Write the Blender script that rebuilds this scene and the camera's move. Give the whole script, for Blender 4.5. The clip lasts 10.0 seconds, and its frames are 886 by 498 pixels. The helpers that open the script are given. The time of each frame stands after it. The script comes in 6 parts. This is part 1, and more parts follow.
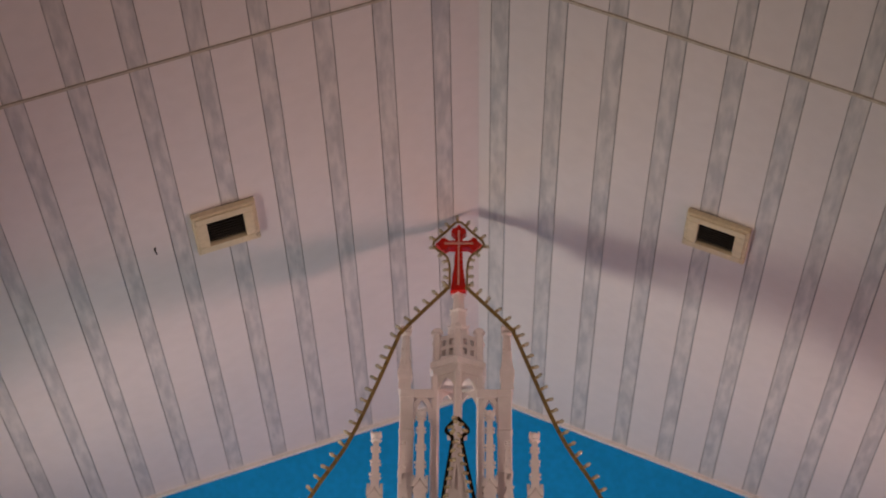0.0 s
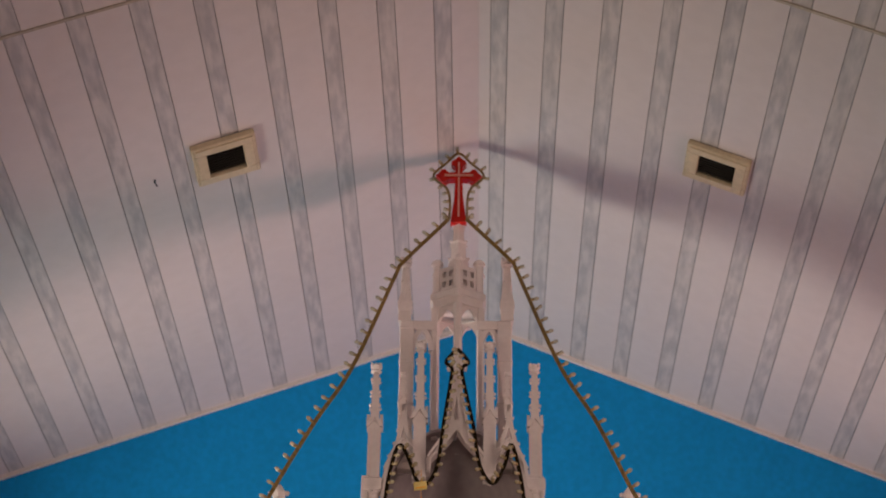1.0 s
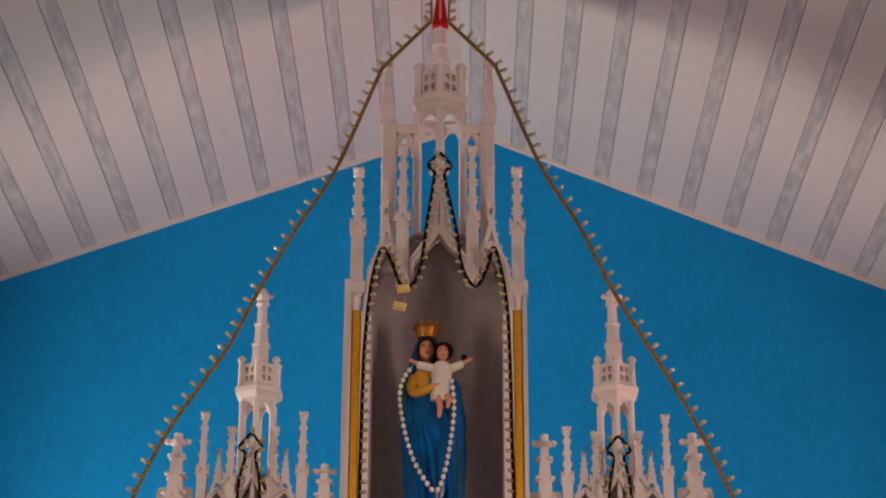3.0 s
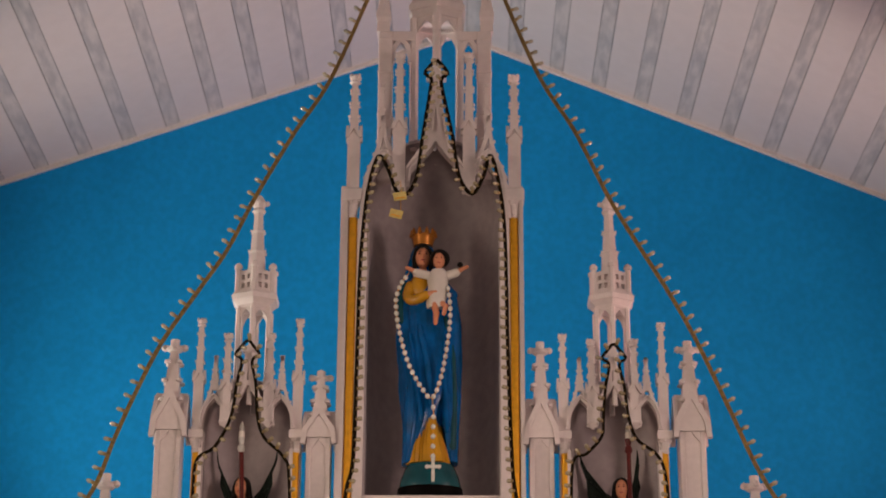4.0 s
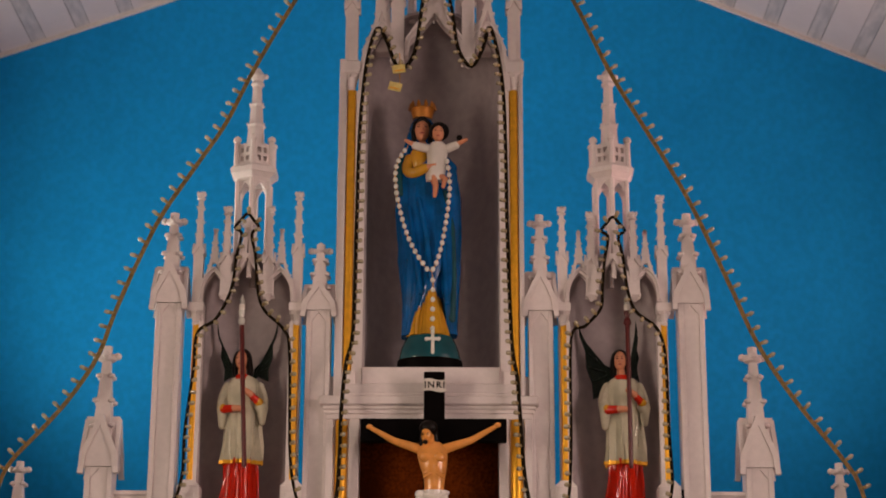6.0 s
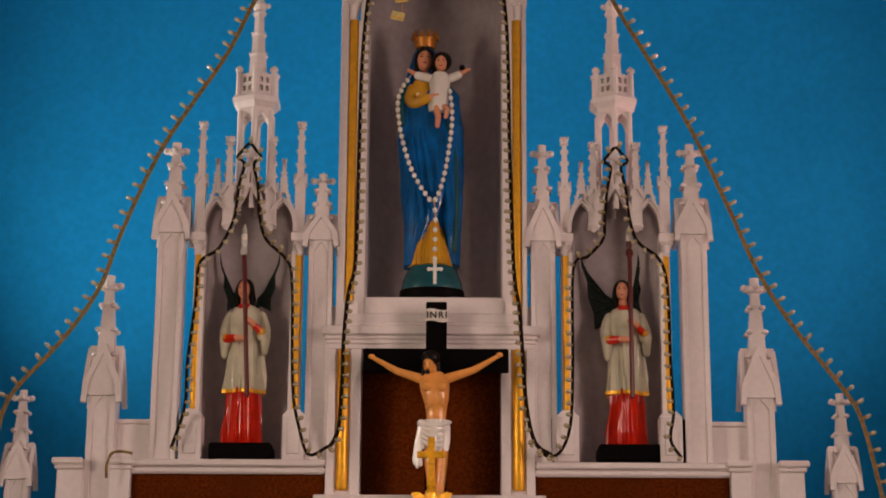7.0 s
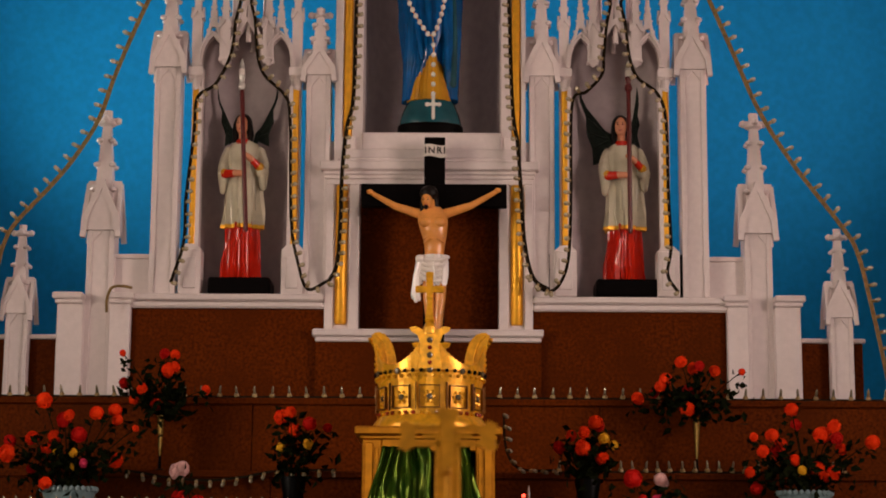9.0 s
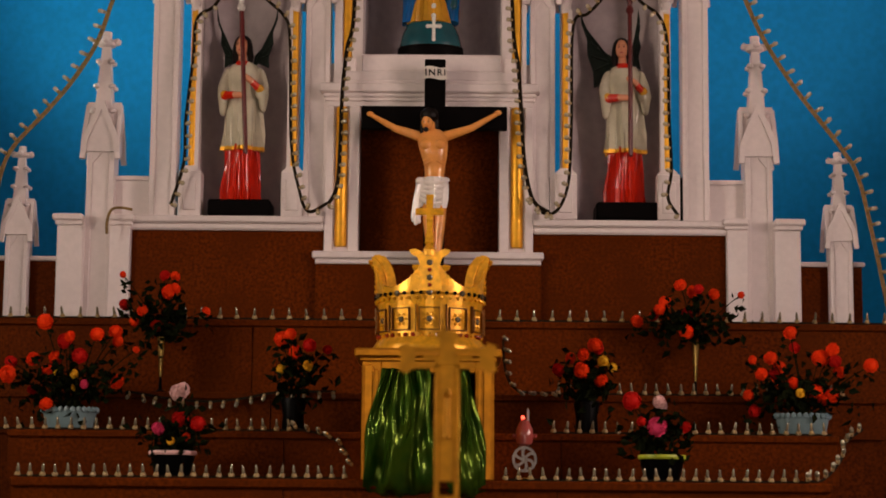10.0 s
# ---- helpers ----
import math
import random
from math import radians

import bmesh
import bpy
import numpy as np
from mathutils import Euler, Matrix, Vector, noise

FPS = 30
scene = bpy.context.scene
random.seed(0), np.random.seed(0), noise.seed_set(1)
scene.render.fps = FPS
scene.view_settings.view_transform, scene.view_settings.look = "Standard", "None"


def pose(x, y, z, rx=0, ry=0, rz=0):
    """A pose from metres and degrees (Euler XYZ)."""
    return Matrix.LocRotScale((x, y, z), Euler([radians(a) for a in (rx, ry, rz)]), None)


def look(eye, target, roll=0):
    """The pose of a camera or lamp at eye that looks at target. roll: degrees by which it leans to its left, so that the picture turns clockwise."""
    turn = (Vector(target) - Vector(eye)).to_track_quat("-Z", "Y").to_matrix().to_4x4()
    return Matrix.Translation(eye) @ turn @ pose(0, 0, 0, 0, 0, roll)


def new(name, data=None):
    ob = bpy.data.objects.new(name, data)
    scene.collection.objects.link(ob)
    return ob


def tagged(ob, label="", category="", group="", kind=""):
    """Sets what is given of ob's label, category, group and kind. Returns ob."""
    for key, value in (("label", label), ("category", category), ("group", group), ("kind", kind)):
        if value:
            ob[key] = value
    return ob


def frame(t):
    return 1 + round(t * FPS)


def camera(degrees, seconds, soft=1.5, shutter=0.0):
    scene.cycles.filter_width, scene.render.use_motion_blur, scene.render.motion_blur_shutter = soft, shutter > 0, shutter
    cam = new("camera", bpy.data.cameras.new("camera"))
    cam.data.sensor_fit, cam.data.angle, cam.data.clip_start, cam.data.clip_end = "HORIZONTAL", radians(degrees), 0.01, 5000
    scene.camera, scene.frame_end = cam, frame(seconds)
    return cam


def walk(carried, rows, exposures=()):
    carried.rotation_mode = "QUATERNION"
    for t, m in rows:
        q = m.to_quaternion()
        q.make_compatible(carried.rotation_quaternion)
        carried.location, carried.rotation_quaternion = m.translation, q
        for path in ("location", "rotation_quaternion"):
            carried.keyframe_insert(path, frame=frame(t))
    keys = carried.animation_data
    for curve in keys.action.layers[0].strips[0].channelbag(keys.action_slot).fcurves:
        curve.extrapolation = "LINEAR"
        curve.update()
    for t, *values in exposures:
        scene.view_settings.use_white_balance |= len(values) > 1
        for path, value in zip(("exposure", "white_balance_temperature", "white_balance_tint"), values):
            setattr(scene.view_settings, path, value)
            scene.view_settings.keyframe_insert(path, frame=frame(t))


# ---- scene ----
EYE = 1.6
cam = camera(25.870, 10.0, soft=1.8)
# seconds, turn to the left, tilt up, roll
ROWS = [
    (0.0, 1.244, 31.741, 0.769),
    (0.5, 1.229, 30.562, 0.763),
    (1.0, 1.216, 29.715, 0.752),
    (1.5, 1.035, 28.610, 0.745),
    (2.0, 0.866, 26.716, 0.794),
    (3.5, 0.507, 22.626, 0.023),
    (4.0, 0.448, 21.151, 0.312),
    (4.5, 0.388, 19.969, 0.170),
    (5.0, 0.362, 19.227, 0.144),
    (5.5, 0.371, 18.347, 0.126),
    (6.8, 0.481, 15.750, 0.363),
    (7.0, 0.472, 15.311, 0.347),
    (7.5, 0.441, 14.000, 0.457),
    (8.0, 0.413, 12.741, 0.411),
    (8.5, 0.405, 11.671, 0.490),
    (9.0, 0.390, 10.424, 0.364),
    (9.5, 0.384, 9.259, 0.483),
    (10.0, 0.373, 8.124, 0.514),
]
walk(cam, [(t, pose(0, 0, EYE, 90 + tilt, 0, turn) @ pose(0, 0, 0, 0, 0, roll)) for t, turn, tilt, roll in ROWS])
cam.data.dof.use_dof, cam.data.dof.focus_distance, cam.data.dof.aperture_fstop = True, 7.0, 3.6

# ---- world and lights ----
scene.view_settings.exposure = 0.0
world = bpy.data.worlds.new("world")
scene.world = world
world.use_nodes = True
wn = world.node_tree.nodes
sky = wn.new("ShaderNodeTexSky")
sky.sky_type, sky.sun_disc, sky.sun_elevation, sky.sun_rotation = "NISHITA", False, radians(35), radians(200)
wn["Background"].inputs[1].default_value = 0.1
world.node_tree.links.new(sky.outputs[0], wn["Background"].inputs[0])


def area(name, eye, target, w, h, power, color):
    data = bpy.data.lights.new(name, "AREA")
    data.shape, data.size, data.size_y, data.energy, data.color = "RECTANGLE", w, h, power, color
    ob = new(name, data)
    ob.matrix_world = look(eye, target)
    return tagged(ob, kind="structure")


XA = -0.105          # the altar's axis
WALL_Y = 9.3         # blue end wall
SIDE_X = 3.3         # side walls
REAR_Y = -6.0
RIDGE_Z = 6.44
SLOPE_L, SLOPE_R = 0.366, 0.4224
WINDOWS = [(-1, 0.6), (-1, 4.3), (1, 0.6), (1, 4.3)]   # side, middle along the nave; assumed openings, out of view
# lights added in the unseen windows, set to shade the altar from both sides
for side, wy in WINDOWS:
    lamp = area("window_light", (side * (SIDE_X + 0.1), wy, 3.2), (0, wy + 1.2, 2.9), 0.9, 1.6, (35 + 3 * side) if wy > 2 else 17, (1.0, 0.79, 0.62) if side < 0 else (1.0, 0.72, 0.63))
    lamp.data.spread = radians(108 if wy > 2 else 145)
# added frontal fill light, in an assumed opening at the nave's end
area("front_fill_light", (0, REAR_Y - 0.1, 1.7), (0, 8, 4.0), 2.4, 2.6, 62, (1.0, 0.79, 0.69))
# added side lamps, unseen: placed from the ceiling's two shadows, wall fixtures assumed
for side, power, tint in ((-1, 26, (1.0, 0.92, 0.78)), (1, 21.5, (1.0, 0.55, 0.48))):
    lamp = area("side_lamp_light", (side * (SIDE_X - 0.16), 8.0, 3.4), (-side * 0.5, 8.3, 5.3), 0.55, 0.75, power, tint)
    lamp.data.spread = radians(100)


# ---- materials ----
def material(name, color, rough=0.5, metal=0.0, grain=60.0, vary=0.12, stain=0.1, bump=0.1, second=None, coat=0.0, spec=0.5):
    """Paint, stone or metal with a fine grain and broad stains."""
    m = bpy.data.materials.new(name)
    m.use_nodes = True
    n, l = m.node_tree.nodes, m.node_tree.links
    b = n["Principled BSDF"]
    tc = n.new("ShaderNodeTexCoord")
    fine, broad = n.new("ShaderNodeTexNoise"), n.new("ShaderNodeTexNoise")
    fine.inputs["Scale"].default_value, fine.inputs["Detail"].default_value = grain, 5
    broad.inputs["Scale"].default_value, broad.inputs["Detail"].default_value = grain / 14, 3
    l.new(tc.outputs["Object"], fine.inputs["Vector"]), l.new(tc.outputs["Object"], broad.inputs["Vector"])
    dark = tuple(c * (1 - vary * 2) for c in color) if second is None else second
    r1, r2 = n.new("ShaderNodeMapRange"), n.new("ShaderNodeMapRange")
    r1.inputs[1].default_value, r1.inputs[2].default_value = 0.35, 0.65
    r2.inputs[1].default_value, r2.inputs[2].default_value = 0.4, 0.75
    r2.inputs[4].default_value = stain
    l.new(fine.outputs["Fac"], r1.inputs[0]), l.new(broad.outputs["Fac"], r2.inputs[0])
    mix, mix2 = n.new("ShaderNodeMix"), n.new("ShaderNodeMix")
    mix.data_type = mix2.data_type = "RGBA"
    mix.inputs[6].default_value, mix.inputs[7].default_value = (*dark, 1), (*color, 1)
    mix2.inputs[7].default_value = (*[c * 0.55 for c in color], 1)
    l.new(r1.outputs[0], mix.inputs[0]), l.new(mix.outputs[2], mix2.inputs[6]), l.new(r2.outputs[0], mix2.inputs[0])
    info, vr = n.new("ShaderNodeObjectInfo"), n.new("ShaderNodeMapRange")
    vr.inputs[3].default_value, vr.inputs[4].default_value = 0.93, 1.05
    l.new(info.outputs["Random"], vr.inputs[0])
    hsv = n.new("ShaderNodeHueSaturation")
    l.new(vr.outputs[0], hsv.inputs["Value"]), l.new(mix2.outputs[2], hsv.inputs["Color"])
    l.new(hsv.outputs[0], b.inputs["Base Color"])
    rr = n.new("ShaderNodeMapRange")
    rr.inputs[3].default_value, rr.inputs[4].default_value = max(rough - 0.08, 0.03), min(rough + 0.1, 1)
    l.new(broad.outputs["Fac"], rr.inputs[0]), l.new(rr.outputs[0], b.inputs["Roughness"])
    b.inputs["Metallic"].default_value, b.inputs["Coat Weight"].default_value = metal, coat
    b.inputs["Specular IOR Level"].default_value = spec
    if bump:
        bp = n.new("ShaderNodeBump")
        bp.inputs["Strength"].default_value, bp.inputs["Distance"].default_value = bump, 0.004
        l.new(fine.outputs["Fac"], bp.inputs["Height"]), l.new(bp.outputs[0], b.inputs["Normal"])
    return m


WHITE = material("white_gloss_paint", (0.80, 0.715, 0.705), 0.40, grain=45, vary=0.03, stain=0.16, bump=0.12)
BLUE = material("blue_wall_paint", (0.007, 0.330, 0.79), 0.7, grain=35, vary=0.06, stain=0.18, bump=0.14, spec=0.12)
NICHE = material("grey_niche_paint", (0.47, 0.405, 0.415), 0.55, grain=26, vary=0.07, stain=0.5, bump=0.06, spec=0.2)
GRANITE = material("brown_granite", (0.132, 0.0245, 0.0010), 0.5, grain=85, vary=0.3, stain=1.0, bump=0.04, second=(0.058, 0.0100, 0.0004), spec=0.03)
GOLD = material("gold_paint", (0.90, 0.45, 0.025), 0.40, 0.55, grain=40, vary=0.08, stain=0.15, bump=0.08)
TRIM = material("white_trim", (0.74, 0.70, 0.68), 0.45, grain=40, vary=0.04, stain=0.2, bump=0.1)
SEAM = material("beige_joint_strip", (0.50, 0.44, 0.37), 0.5, grain=40, vary=0.1, stain=0.3)
# unseen walls and floor; dark so they bounce little light onto the altar
PLASTER = material("tan_plaster", (0.26, 0.21, 0.17), 0.7, grain=30, vary=0.05, stain=0.2)
FLOOR = material("floor_stone", (0.12, 0.085, 0.06), 0.3, grain=50, vary=0.12, stain=0.2)
PVC = material("white_ceiling_panel", (0.65, 0.603, 0.605), 0.34, grain=14, vary=0.02, stain=0.06, bump=0.03)
GROOVE = material("dark_joint", (0.43, 0.415, 0.42), 0.7, grain=40)
SLAT = material("dark_grey_slat", (0.085, 0.078, 0.07), 0.5, grain=40, vary=0.1, spec=0.2)
BLACK = material("black_paint", (0.003, 0.002, 0.002), 0.5, grain=40, vary=0.2, spec=0.04)
RED = material("red_gloss", (0.58, 0.008, 0.003), 0.25, grain=30, vary=0.12, stain=0.3, spec=0.3)
CORD = material("tan_cord", (0.30, 0.185, 0.045), 0.6, grain=60, vary=0.3, stain=0.6)
DARKCORD = material("dark_cord", (0.016, 0.010, 0.004), 0.7, grain=80, vary=0.2, spec=0.1)
BULB = material("clear_bulb", (0.54, 0.50, 0.38), 0.12, grain=30, vary=0.1, coat=0.6)
SOCKET = material("bulb_socket", (0.36, 0.25, 0.10), 0.4, grain=30, vary=0.1)
VENT = material("cream_vent_plastic", (0.64, 0.54, 0.37), 0.45, grain=40, vary=0.06, stain=0.25)


def banded():
    """The printed grey band of the ceiling panels: soft lozenges along the panel."""
    m = material("grey_printed_band", (0.53, 0.51, 0.515), 0.34, grain=14, vary=0.03, stain=0.05, bump=0.03)
    n, l = m.node_tree.nodes, m.node_tree.links
    tc, mp, vo = n.new("ShaderNodeTexCoord"), n.new("ShaderNodeMapping"), n.new("ShaderNodeTexNoise")
    mp.inputs["Scale"].default_value = (30, 6, 1)
    vo.inputs["Scale"].default_value, vo.inputs["Detail"].default_value = 1.0, 2
    mx = n.new("ShaderNodeMix")
    mx.data_type, mx.blend_type = "RGBA", "MULTIPLY"
    mx.inputs[0].default_value = 1.0
    ramp = n.new("ShaderNodeValToRGB")
    ramp.color_ramp.elements[0].position, ramp.color_ramp.elements[1].position = 0.35, 0.65
    ramp.color_ramp.elements[0].color, ramp.color_ramp.elements[1].color = (0.80, 0.81, 0.83, 1), (1.14, 1.12, 1.10, 1)
    l.new(tc.outputs["Object"], mp.inputs[0]), l.new(mp.outputs[0], vo.inputs["Vector"]), l.new(vo.outputs["Fac"], ramp.inputs[0])
    b = n["Principled BSDF"]
    src = b.inputs["Base Color"].links[0].from_socket
    l.new(src, mx.inputs[6]), l.new(ramp.outputs[0], mx.inputs[7]), l.new(mx.outputs[2], b.inputs["Base Color"])
    return m


BAND = banded()


# ---- mesh helpers ----
def world_of(ob):
    p = Vector((0, 0, 0))
    while ob:
        p += ob.location
        ob = ob.parent
    return p


def thing(name, at, label, category, group="", kind=""):
    ob = new(name)
    ob.location = at
    ob.empty_display_size = 0.05
    return tagged(ob, label, category, group, kind)


def finish(name, bm, mats):
    bmesh.ops.recalc_face_normals(bm, faces=bm.faces)
    me = bpy.data.meshes.new(name)
    bm.to_mesh(me)
    bm.free()
    for m in (mats if isinstance(mats, (list, tuple)) else [mats]):
        me.materials.append(m)
    return me


def part(name, bm, mats, parent=None, label="", smooth=False, at=None):
    """One mesh object from a bmesh in world coordinates, under parent (or at top level, with its origin at at)."""
    origin = world_of(parent) if parent else Vector(at or (0, 0, 0))
    bm.transform(Matrix.Translation(-origin))
    me = finish(name, bm, mats)
    if smooth:
        me.shade_smooth()
        if smooth != "all":
            me.set_sharp_from_angle(angle=radians(40))
    ob = new(name, me)
    if parent:
        ob.parent = parent
    else:
        ob.location = origin
    return tagged(ob, label)


def piece(name, me, m, parent):
    """A repeat on shared mesh data, at the world pose m, under parent."""
    ob = new(name, me)
    ob.parent = parent
    ob.matrix_basis = Matrix.Translation(-world_of(parent)) @ m
    return ob


def box(bm, x0, x1, y0, y1, z0, z1, bevel=0.004, mat=0):
    r = bmesh.ops.create_cube(bm, size=1.0, matrix=Matrix.LocRotScale(((x0 + x1) / 2, (y0 + y1) / 2, (z0 + z1) / 2), None, (abs(x1 - x0), abs(y1 - y0), abs(z1 - z0))))
    fs = list({f for v in r["verts"] for f in v.link_faces})
    for f in fs:
        f.material_index = mat
    if bevel:
        es = {e for f in fs for e in f.edges}
        bmesh.ops.bevel(bm, geom=list(es), offset=min(bevel, 0.3 * min(abs(x1 - x0), abs(y1 - y0), abs(z1 - z0))), segments=1, affect="EDGES", material=mat)
    return bm


def plate(bm, pts, y0, y1, mat=0):
    """A flat outline of (x, z) points given a thickness along y."""
    a = [bm.verts.new((x, y0, z)) for x, z in pts]
    b = [bm.verts.new((x, y1, z)) for x, z in pts]
    fs = [bm.faces.new(a), bm.faces.new(b[::-1])]
    for i in range(len(a)):
        j = (i + 1) % len(a)
        fs.append(bm.faces.new((a[j], a[i], b[i], b[j])))
    for f in fs:
        f.material_index = mat
    return bm


def lathe(bm, prof, c, seg=8, turn=0.0, sx=1.0, sy=1.0, mat=0, cap=True):
    """A turned (or, with few segments, faceted) body round the upright line through c; prof holds (radius, z)."""
    rings = []
    for r, z in prof:
        rings.append([bm.verts.new((c[0] + sx * r * math.cos(turn + 2 * math.pi * i / seg), c[1] + sy * r * math.sin(turn + 2 * math.pi * i / seg), z)) for i in range(seg)])
    for a, b in zip(rings, rings[1:]):
        for i in range(seg):
            j = (i + 1) % seg
            bm.faces.new((a[i], a[j], b[j], b[i])).material_index = mat
    if cap:
        bm.faces.new(rings[0][::-1]).material_index = mat
        bm.faces.new(rings[-1]).material_index = mat
    return bm


def sweep(bm, pts, w, d=None, seg=None, mat=0, up=(0, 1, 0)):
    """A bar along a line of points: w wide, d deep (rectangular), or round with seg sides when seg is given."""
    pts = [Vector(p) for p in pts]
    rings = []
    for i, p in enumerate(pts):
        t = (pts[min(i + 1, len(pts) - 1)] - pts[max(i - 1, 0)]).normalized()
        v = Vector(up)
        v = (v - t * v.dot(t)).normalized()
        s = t.cross(v)
        if seg:
            ring = [p + (s * math.cos(2 * math.pi * k / seg) + v * math.sin(2 * math.pi * k / seg)) * (w / 2) for k in range(seg)]
        else:
            ring = [p + s * (a * w / 2) + v * (b * d / 2) for a, b in ((-1, -1), (1, -1), (1, 1), (-1, 1))]
        rings.append([bm.verts.new(q) for q in ring])
    for a, b in zip(rings, rings[1:]):
        n = len(a)
        for i in range(n):
            bm.faces.new((a[i], a[(i + 1) % n], b[(i + 1) % n], b[i])).material_index = mat
    bm.faces.new(rings[0][::-1]).material_index = mat
    bm.faces.new(rings[-1]).material_index = mat
    return bm


def ball(bm, c, r, sub=2, scale=(1, 1, 1), mat=0, m=None):
    mm = Matrix.LocRotScale(c, None, Vector(scale) * r) if m is None else m
    out = bmesh.ops.create_icosphere(bm, subdivisions=sub, radius=1.0, matrix=mm)
    for f in {f for v in out["verts"] for f in v.link_faces}:
        f.material_index = mat
    return bm


def curve(p0, p1, p2, n=8):
    """Points on a bowed line from p0 to p2, drawn towards p1."""
    p0, p1, p2 = Vector(p0), Vector(p1), Vector(p2)
    return [(1 - s) ** 2 * p0 + 2 * s * (1 - s) * p1 + s * s * p2 for s in (i / n for i in range(n + 1))]


# ---- the room ----
def ceiling_slope(bm, side, slope, first, pitch):
    """Printed panels from the ridge outwards: white face, grey band, a dark joint on each side of the band."""
    prof = [(0.0, 0.0, 0)]
    x = first
    while x < SIDE_X + 0.3:
        prof += [(x - 0.003, 0.0, 0), (x - 0.0015, 0.004, 1), (x + 0.0015, 0.0015, 1), (x + 0.0665, 0.0015, 2), (x + 0.068, 0.005, 1), (x + 0.0715, 0.0, 1)]
        x += pitch
    prof.append((SIDE_X + 0.3, 0.0, 0))
    for y0, y1 in ((WALL_Y, 5.785), (5.775, 1.6), (1.59, -2.4), (-2.41, REAR_Y)):
        a = [bm.verts.new((side * u, y0, RIDGE_Z - slope * u + h)) for u, h, _ in prof]
        b = [bm.verts.new((side * u, y1, RIDGE_Z - slope * u + h)) for u, h, _ in prof]
        for i in range(len(prof) - 1):
            bm.faces.new((a[i], a[i + 1], b[i + 1], b[i])).material_index = (0, 1, 2)[prof[i + 1][2]]
    # the roof boards behind the panels
    u = SIDE_X + 0.3
    top = [[bm.verts.new((side * k, y, RIDGE_Z - slope * k + 0.05)) for k in (0, u)] for y in (WALL_Y + 0.2, REAR_Y - 0.2)]
    bm.faces.new((top[0][0], top[0][1], top[1][1], top[1][0])).material_index = 0


bm = bmesh.new()
ceiling_slope(bm, -1, SLOPE_L, 0.117, 0.2255)
ceiling_slope(bm, 1, SLOPE_R, 0.050, 0.2220)
tagged(part("ceiling", bm, [PVC, GROOVE, BAND]), "sloping ceiling of white panels with grey printed bands", "ceiling", kind="structure")


def gable(x):
    return RIDGE_Z - (SLOPE_L * -x if x < 0 else SLOPE_R * x)


bm = bmesh.new()
X = SIDE_X + 0.2
plate(bm, [(-X, 0), (X, 0), (X, gable(X) + 0.04), (0, RIDGE_Z + 0.04), (-X, gable(-X) + 0.04)], WALL_Y, WALL_Y + 0.2)
tagged(part("wall_end", bm, BLUE), "bright blue painted gable wall behind the altar", "wall", kind="structure")
bm = bmesh.new()
plate(bm, [(-X, 0), (-1.25, 0), (-1.25, 3.0), (0, 3.0), (0, RIDGE_Z + 0.04), (-X, gable(-X) + 0.04)], REAR_Y - 0.2, REAR_Y)
plate(bm, [(X, 0), (X, gable(X) + 0.04), (0, RIDGE_Z + 0.04), (0, 3.0), (1.25, 3.0), (1.25, 0)], REAR_Y - 0.2, REAR_Y)
tagged(part("wall_rear", bm, PLASTER), "unseen tan plastered rear wall with an opening added for the fill light", "wall", kind="structure")
for side, name in ((-1, "wall_west"), (1, "wall_east")):
    bm = bmesh.new()
    top = gable(side * SIDE_X) + 0.02
    a, b = side * SIDE_X, side * (SIDE_X + 0.2)
    ys = sorted([wy + s for sd, wy in WINDOWS if sd == side for s in (-0.65, 0.65)])
    edges = [REAR_Y, *ys, WALL_Y]
    for i in range(0, len(edges) - 1, 2):
        box(bm, a, b, edges[i], edges[i + 1], 0, top, 0)
    for i in range(1, len(edges) - 1, 2):
        box(bm, a, b, edges[i], edges[i + 1], 0, 2.2, 0)
        box(bm, a, b, edges[i], edges[i + 1], 4.2, top, 0)
    tagged(part(name, bm, PLASTER), "unseen tan plastered side wall with assumed window openings", "wall", kind="structure")
tagged(part("floor", box(bmesh.new(), -X, X, REAR_Y - 0.2, WALL_Y + 0.2, -0.15, 0, 0), FLOOR), "polished stone floor of the nave", "floor", kind="structure")
tagged(part("sanctuary_floor", box(bmesh.new(), -SIDE_X, SIDE_X, 3.4, WALL_Y, 0.001, 0.32, 0.01), FLOOR), "raised stone sanctuary floor", "floor", kind="structure")

# white cove along the top of the end wall, and the joint strips across the ceiling
for side, slope in ((-1, SLOPE_L), (1, SLOPE_R)):
    bm = bmesh.new()
    p0, p1 = (0, WALL_Y - 0.014, RIDGE_Z - 0.010), (side * SIDE_X, WALL_Y - 0.014, RIDGE_Z - 0.010 - slope * SIDE_X)
    sweep(bm, [p0, p1], 0.02, 0.022)
    tagged(part("trim", bm, TRIM), "thin white cove strip along the gable", "trim", kind="structure")
    for y in (5.78, 1.595, -2.405):
        bm = bmesh.new()
        sweep(bm, [(side * 0.0, y, RIDGE_Z - 0.003), (side * SIDE_X, y, RIDGE_Z - 0.003 - slope * SIDE_X)], 0.007, 0.014)
        tagged(part("trim", bm, SEAM), "narrow joint strip across the ceiling panels", "trim", kind="structure")

